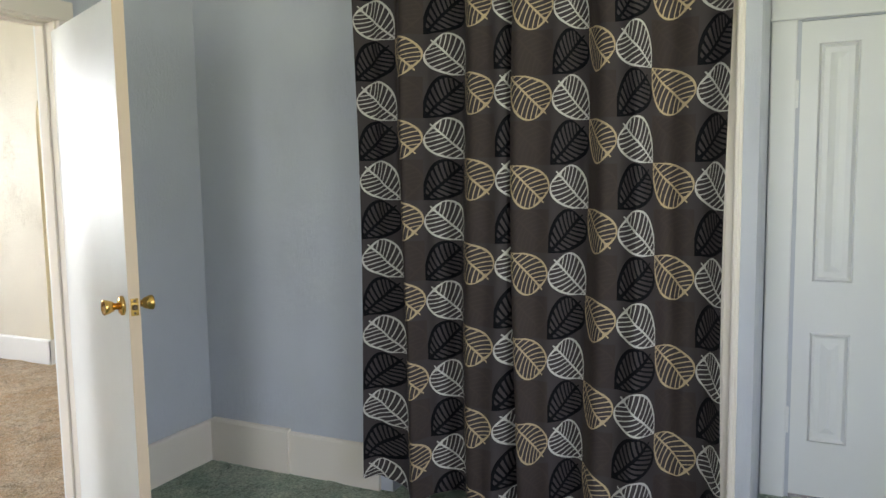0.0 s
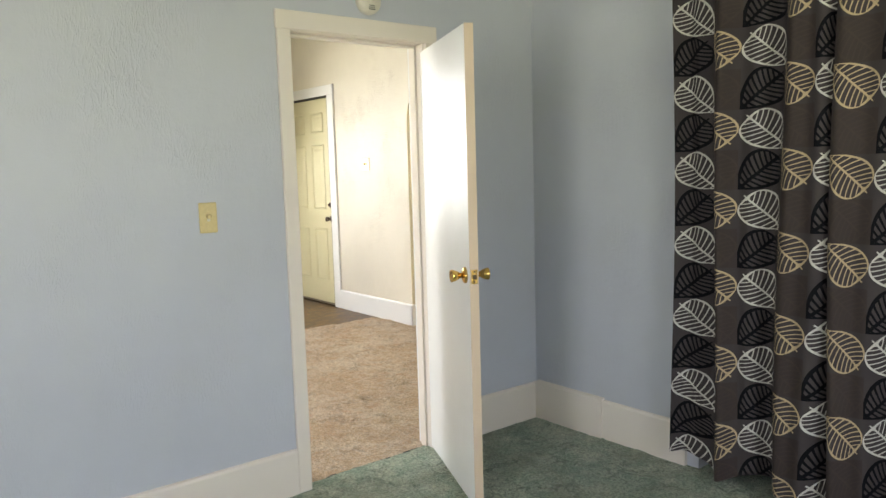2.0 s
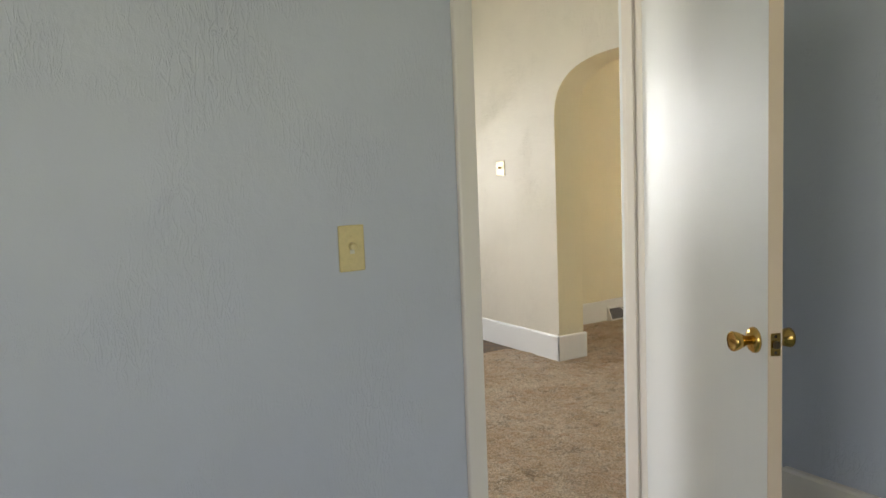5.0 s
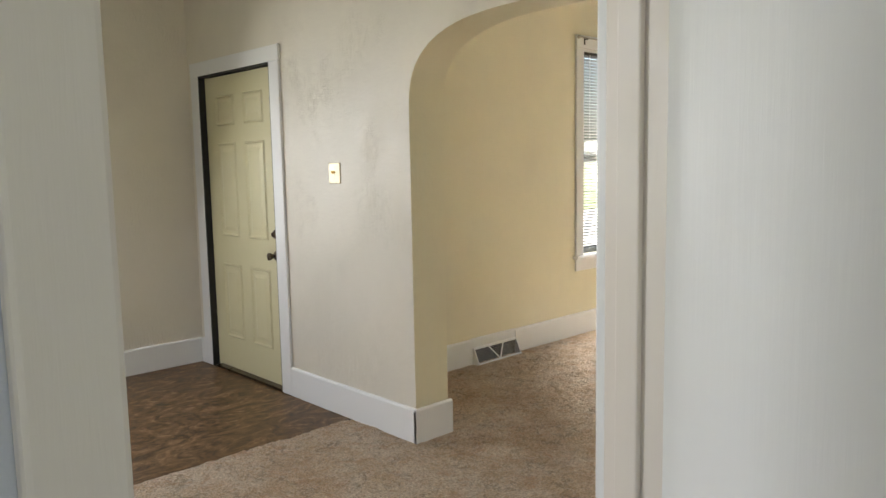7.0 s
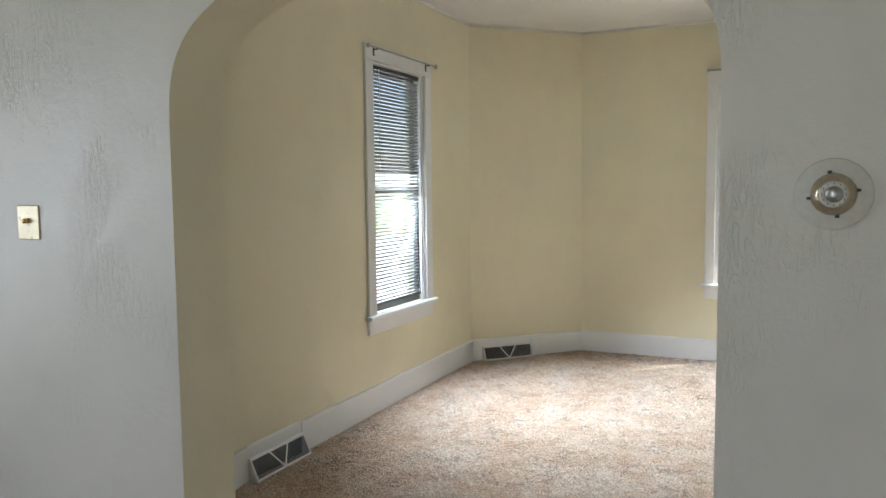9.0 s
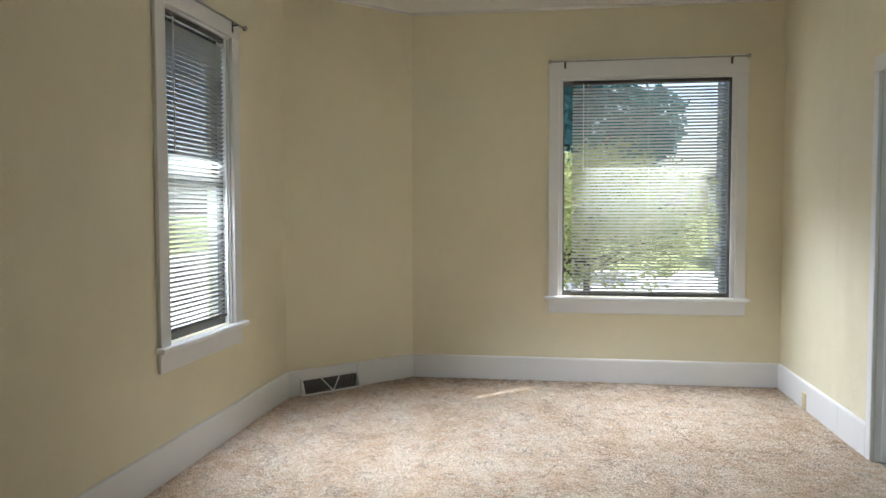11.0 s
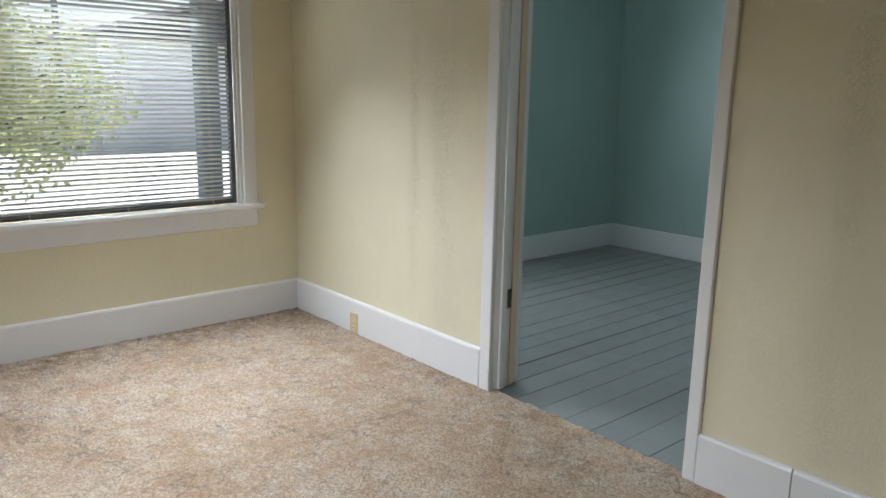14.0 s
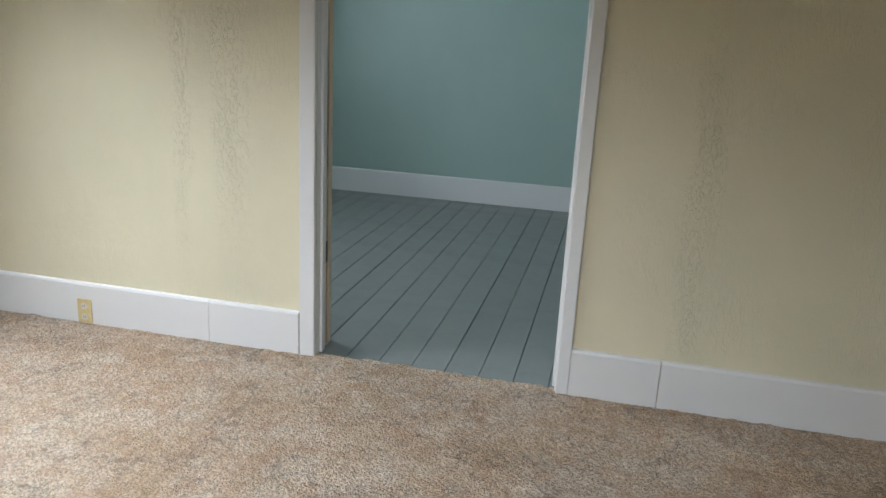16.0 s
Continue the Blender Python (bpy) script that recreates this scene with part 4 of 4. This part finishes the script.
for k in range(4):
    a = radians(10 + 90 * k)
    part("tab", one(-0.004, 0.004, -0.012, -0.004, -0.003, 0.003), RAIL, thermo).matrix_basis = pose(0.046 * math.cos(a), 0, 0.046 * math.sin(a))
for k in range(12):
    a = math.tau * k / 12
    part("mark", one(-0.0006, 0.0006, -0.0362, -0.034, -0.002, 0.002), RAIL, thermo).matrix_basis = pose(0.022 * math.cos(a), 0, 0.022 * math.sin(a))

outlet = thing("wall_outlet", "ivory duplex outlet set in the white baseboard", "outlet", (6.948, -0.315, 0.058), 180)
part("plate", one(-0.036, 0.036, -0.006, 0, -0.055, 0.058, bevel=0.003), IVORY, outlet)
for z in (-0.025, 0.025):
    rc = part("receptacle", lathe(bmesh.new(), [(0.016, 0), (0.0155, 0.003), (0.003, 0.0032)], 20, Matrix.Translation((0, -0.006, z)) @ pose(0, 0, 0, 90)), OFFWHITE, outlet)
    for x in (-0.005, 0.005):
        part("slot", one(x - 0.001, x + 0.001, -0.0098, -0.008, z - 0.003, z + 0.005), RAIL, rc)


def register(label, length, at, rz):
    """A baseboard register: a sloped face framed in white, fins spread like fans between two crossing bars."""
    r = thing("floor_register", label, "heating vent", at, rz, "heating registers")
    h, zt, d = length / 2, 0.115, 0.075

    def face(x, t, lift=0.0):          # t 0 bottom to 1 top, on the sloped face
        return Vector((x, -d + (d - 0.022) * t - lift, 0.004 + zt * t))

    def bar(name, x0, t0, x1, t1, w, material, thick=0.006):
        a, b = face(x0, t0), face(x1, t1)
        dirn = (b - a).normalized()
        nrm = Vector((0, -zt, d - 0.022)).normalized() * -1
        nrm = Vector((0, -abs(nrm.y), abs(nrm.z)))
        side = dirn.cross(nrm).normalized() * (w / 2)
        bm = bmesh.new()
        lo = [a - side, a + side, b + side, b - side]
        v0 = [bm.verts.new(p) for p in lo]
        v1 = [bm.verts.new(p + nrm * thick) for p in lo]
        for i in range(4):
            j = (i + 1) % 4
            bm.faces.new((v0[i], v0[j], v1[j], v1[i]))
        bm.faces.new(v1)
        bm.faces.new(list(reversed(v0)))
        bmesh.ops.recalc_face_normals(bm, faces=bm.faces)
        return part(name, bm, material, r)

    for s in (-1, 1):
        bm = bmesh.new()
        tri = [(s * h, 0, 0.0), (s * h, -d, 0.0), (s * h, -0.022, zt + 0.006), (s * h, 0, zt + 0.006)]
        va = [bm.verts.new(p) for p in tri]
        vb = [bm.verts.new((p[0] - s * 0.004, p[1], p[2])) for p in tri]
        for i in range(4):
            j = (i + 1) % 4
            bm.faces.new((va[i], va[j], vb[j], vb[i]))
        bm.faces.new(va)
        bm.faces.new(list(reversed(vb)))
        bmesh.ops.recalc_face_normals(bm, faces=bm.faces)
        part("end_cap", bm, VENT_WHITE, r)
    part("top", one(-h, h, -0.026, 0, zt + 0.004, zt + 0.010), VENT_WHITE, r)
    part("back_plate", one(-h + 0.004, h - 0.004, -0.012, -0.002, 0.002, zt), VENT_DARK, r, "dark dusty duct inside")
    bar("frame_bar", -h, 0.05, h, 0.05, 0.012, VENT_WHITE)
    bar("frame_bar", -h, 0.97, h, 0.97, 0.012, VENT_WHITE)
    for s in (-1, 1):
        bar("frame_bar", s * (h - 0.006), 0.0, s * (h - 0.006), 1.0, 0.010, VENT_WHITE)
        bar("cross_bar", 0, 0.06, s * h * 0.34, 0.96, 0.009, VENT_WHITE)
    for k in range(1, 8):
        t = 0.08 + 0.11 * k
        bar("fin", -h * 0.34 * t, t, h * 0.34 * t, t, 0.003, VENT_GREY, 0.003)
    for s in (-1, 1):
        for k in range(17):
            x = h * (0.10 + 0.052 * k)
            top = min(0.95, (x / (h * 0.34)))
            bar("fin", s * x, 0.08, s * min(h * 0.97, x + h * 0.06), top, 0.0025, VENT_GREY, 0.003)
    return r


register("white metal baseboard register with fan-shaped fins", 0.485, (3.945, 3.345, 0), 0)
register("white metal baseboard register on the diagonal wall", 0.49, (6.76 + dd.x * 0.35, 3.345 + dd.y * 0.35, 0), math.degrees(math.atan2(dd.y, dd.x)))
box_vent = thing("floor_vent", "black metal vent box at the teal room baseboard", "heating vent", (7.662, -1.670, -0.004), -90)
part("body", one(-0.13, 0.13, -0.06, 0, 0.0, 0.11, bevel=0.008), BLACK, box_vent)
for k in range(6):
    part("slot", one(-0.11, 0.11, -0.064, -0.058, 0.016 + 0.015 * k, 0.022 + 0.015 * k), RAIL, box_vent)
register("white metal baseboard register below the entry window", 0.22, (1.385, 4.97, 0), 0)
board_piece((3.70, 3.345), (4.185, 3.345), (0, -1), 0.195, 0.012, TRIM, "painted patch board above the register", 0.122)
board_piece((6.76 + dd.x * 0.10, 3.345 + dd.y * 0.10), (6.76 + dd.x * 0.60, 3.345 + dd.y * 0.60), (-0.682, -0.731), 0.19, 0.014, TRIM, "painted patch board above the register", 0.122)

# ---- outdoors ----
def lawn_material():
    n = Nodes("summer_lawn")
    v = n.coord()
    f = n.math("ADD", n.math("MULTIPLY", n.noise(v, 0.35, 5, 0.6), 0.6), n.math("MULTIPLY", n.noise(v, 30, 3, 0.7), 0.4))
    n.bump(f, 0.6, 0.05)
    return n.finish(n.ramp(f, [(0.35, (0.14, 0.19, 0.07)), (0.55, (0.27, 0.30, 0.14)), (0.7, (0.42, 0.41, 0.26))]), 0.95, spec=0.1)


def leaf_material(name, a, b):
    n = Nodes(name)
    geo = n.t.nodes.new("ShaderNodeNewGeometry")
    col = n.mix(geo.outputs["Random Per Island"], a, b)
    n.finish(col, 0.6, spec=0.2)
    t = n.t.nodes.new("ShaderNodeBsdfTranslucent")
    n.t.links.new(col, t.inputs[0])
    mx = n.t.nodes.new("ShaderNodeMixShader")
    mx.inputs[0].default_value = 0.35
    n.t.links.new(n.b.outputs[0], mx.inputs[1])
    n.t.links.new(t.outputs[0], mx.inputs[2])
    n.t.links.new(mx.outputs[0], n.t.nodes["Material Output"].inputs[0])
    return n.m


LAWN = lawn_material()
CONCRETE = plain("pale_concrete", (0.55, 0.54, 0.52), 0.9, 0, 0.2, 0.3, 8)
BARK = plain("grey_bark", (0.10, 0.08, 0.06), 0.9, 0, 0.4, 0.8, 20)
LEAVES_LIGHT = leaf_material("yellow_green_leaves", (0.32, 0.37, 0.15), (0.50, 0.50, 0.26))
LEAVES_DARK = leaf_material("dark_blue_green_leaves", (0.05, 0.15, 0.17), (0.09, 0.22, 0.21))
PALE = plain("pale_siding", (0.80, 0.78, 0.78), 0.7)
SIDING = plain("blue_grey_siding", (0.24, 0.28, 0.34), 0.7)
ROOF = plain("grey_shingle_roof", (0.13, 0.125, 0.13), 0.9)
RED = plain("red_car_paint", (0.42, 0.03, 0.03), 0.25)
TYRE = plain("black_tyre", (0.02, 0.02, 0.02), 0.8)
CARGLASS = plain("tinted_car_glass", (0.03, 0.04, 0.05), 0.1)
POLE = plain("weathered_pole", (0.24, 0.25, 0.27), 0.9)
GZ = -0.55

bm = bmesh.new()
quads(bm, (-400, -400, GZ), (400, -400, GZ), (400, 400, GZ), (-400, 400, GZ))
solid("ground", bm, LAWN, "summer lawn round the house", "ground")
solid("road", one(-60, 80, 9.0, 18.0, GZ, GZ + 0.02), CONCRETE, "pale concrete street north of the house", "road")
solid("pavement", one(8.7, 26.5, -40, 9.0, GZ, GZ + 0.03), CONCRETE, "wide pale concrete drive east of the house", "pavement")


def leaf_cloud(centres, count, size, seed):
    """Many small leaves scattered round the given clump centres (x, y, z, radius)."""
    rs = random.Random(seed)
    verts, faces = [], []
    for k in range(count):
        x, y, z, r = centres[rs.randrange(len(centres))]
        d = Vector((rs.gauss(0, 1), rs.gauss(0, 1), rs.gauss(0, 1))).normalized() * r * rs.uniform(0.55, 1.0)
        p = Vector((x, y, z)) + Vector((d.x, d.y, d.z * 0.85))
        e = Euler((rs.uniform(0, 6), rs.uniform(0, 6), rs.uniform(0, 6))).to_matrix()
        s = size * rs.uniform(0.6, 1.3)
        i = len(verts)
        verts += [tuple(p + e @ Vector(c) * s) for c in ((0, -1, 0), (0.5, 0, 0.12), (0, 1, 0), (-0.5, 0, 0.12))]
        faces.append((i, i + 1, i + 2, i + 3))
    me = bpy.data.meshes.new("crown")
    me.from_pydata(verts, [], faces)
    return me


def tree(label, at, height, spread, crown_from, leaves, count, size, seed, category="tree", name="tree"):
    t = thing(name, label, category, at)
    rs = random.Random(seed)
    bm = bmesh.new()
    if category == "tree":
        lathe(bm, [(height * 0.035, 0), (height * 0.024, height * 0.15), (height * 0.018, height * 0.5), (height * 0.004, height * 0.92)], 10)
    cl = []
    for k in range(44):
        a, f = rs.uniform(0, math.tau), rs.uniform(0, 1)
        z = height * (crown_from + (0.96 - crown_from) * f)
        w = spread * (1 - 0.75 * abs(f - 0.35)) * rs.uniform(0.4, 1.0)
        p = (w * math.cos(a), w * math.sin(a), z)
        cl.append((*p, spread * rs.uniform(0.25, 0.5)))
        rod(bm, (0, 0, z * 0.72), p, height * 0.006, 5)
    part("trunk", bm, BARK, t)
    me = leaf_cloud(cl, count, size, seed)
    me.materials.append(leaves)
    crown = new("crown", me)
    crown.parent = t
    return t


tree("small sunlit yellow-green tree outside the wide window", (12.6, 0.95, GZ), 2.45, 1.75, 0.50, LEAVES_LIGHT, 20000, 0.045, 11)
tree("low yellow-green shrub by the path", (12.0, 4.4, GZ), 2.4, 1.4, 0.1, LEAVES_LIGHT, 3000, 0.08, 12, "bush", "bush")
tree("tall dark conifer beyond the shrubs", (24.0, 1.0, GZ), 13.5, 3.4, 0.2, LEAVES_DARK, 12000, 0.2, 13)
tree("broad green street tree north of the house", (14.0, 22.0, GZ), 9.0, 3.6, 0.3, LEAVES_LIGHT, 6000, 0.2, 14)
tree("broad dark street tree beyond the road", (6.0, 25.0, GZ), 10.0, 4.0, 0.3, LEAVES_DARK, 6000, 0.22, 15)


def neighbour(label, x0, x1, y0, y1, wall_h, ridge, wall):
    """A plain house with clapboards, windows and a gable roof."""
    hse = thing("house", label, "house", (0, 0, GZ))
    part("wall", one(x0, x1, y0, y1, 0, wall_h), wall, hse)
    for zz in np.arange(0.3, wall_h, 0.3):
        bm = one(x0 - 0.02, x1 + 0.02, y0 - 0.02, y1 + 0.02, float(zz), float(zz) + 0.03)
        part("clapboard", bm, wall, hse)
    bm = bmesh.new()
    ym = (y0 + y1) / 2
    pts = [(y0 - 0.4, wall_h - 0.1), (ym, ridge), (y1 + 0.4, wall_h - 0.1)]
    va = [bm.verts.new((x0 - 0.4, y, z)) for y, z in pts]
    vb = [bm.verts.new((x1 + 0.4, y, z)) for y, z in pts]
    for i in range(3):
        j = (i + 1) % 3
        bm.faces.new((va[i], va[j], vb[j], vb[i]))
    bm.faces.new(va)
    bm.faces.new(list(reversed(vb)))
    bmesh.ops.recalc_face_normals(bm, faces=bm.faces)
    part("roof", bm, ROOF, hse)
    for yy in (y0 + (y1 - y0) * 0.25, y0 + (y1 - y0) * 0.7):
        wdw = part("window", one(x0 - 0.06, x0, yy - 0.5, yy + 0.5, 1.0, 2.4), TRIM, hse)
        part("pane", one(x0 - 0.07, x0 - 0.06, yy - 0.42, yy + 0.42, 1.08, 2.32), CARGLASS, wdw)
    return hse


neighbour("pale clapboard house across the yard", 27, 35, -22, -5, 3.4, 6.0, PALE)
neighbour("blue-grey clapboard house across the street", -2, 8, 27, 35, 3.4, 6.0, SIDING)

post = thing("porch_post", "dark painted square porch post outside the wide window", "post", (8.25, -0.07, GZ))
part("shaft", one(-0.06, 0.06, -0.065, 0.065, 0.12, 3.8, bevel=0.01), SIDING, post)
part("base", one(-0.09, 0.09, -0.095, 0.095, 0.0, 0.14, bevel=0.01), SIDING, post)

pole = thing("utility_pole", "weathered wooden utility pole with wires", "utility pole", (24.0, -3.2, GZ))
part("shaft", lathe(bmesh.new(), [(0.09, 0), (0.06, 8.5)], 12), POLE, pole)
part("crossarm", one(-0.06, 0.06, -1.1, 1.1, 7.7, 7.82), POLE, pole)
for y in (-1.0, 0.0, 1.0):
    part("wire", rod(bmesh.new(), (0, y, 7.86), (0, y + 26, 7.5), 0.02, 5), RAIL, pole)
    part("wire", rod(bmesh.new(), (0, y, 7.86), (0, y - 26, 7.5), 0.02, 5), RAIL, pole)

car = thing("car", "red parked car on the street", "car", (12.5, 13.6, GZ + 0.02))
bm = one(-2.1, 2.1, -0.85, 0.85, 0.28, 0.85, bevel=0.12)
part("body", bm, RED, car)
bm = bmesh.new()
prof = [(-1.5, 0.83), (-0.8, 1.40), (0.6, 1.42), (1.4, 0.83)]
va = [bm.verts.new((x, -0.78, z)) for x, z in prof]
vb = [bm.verts.new((x, 0.78, z)) for x, z in prof]
for i in range(4):
    j = (i + 1) % 4
    bm.faces.new((va[i], va[j], vb[j], vb[i]))
bm.faces.new(va)
bm.faces.new(list(reversed(vb)))
bmesh.ops.recalc_face_normals(bm, faces=bm.faces)
part("cabin", bm, CARGLASS, car)
for x in (-1.3, 1.3):
    for y in (-0.86, 0.66):
        wheel = part("tyre", lathe(bmesh.new(), [(0.32, 0), (0.33, 0.05), (0.33, 0.15), (0.32, 0.2)], 20, Matrix.Translation((x, y, 0.33)) @ pose(0, 0, 0, -90)), TYRE, car)
        part("rim", lathe(bmesh.new(), [(0.19, -0.01), (0.18, 0.21)], 16, Matrix.Translation((x, y, 0.33)) @ pose(0, 0, 0, -90)), STEEL, wheel)

# ---- teal room floor: planks, each a piece of its own ----
plank_floor = thing("floor_planks", "grey painted wooden plank floor with dark gaps", "floor", kind="structure")
PW = 0.142
plank_mesh = mesh_from("plank", one(-PW / 2 + 0.0018, PW / 2 - 0.0018, -1.655, 1.655, -0.028, -0.004, bevel=0.0015), PLANK)
rs = random.Random(4)
for k in range(28):
    share("plank", plank_mesh, plank_floor, (5.023 + PW / 2 + PW * (k - 8), -2.02, rs.uniform(-0.0015, 0.0015)))
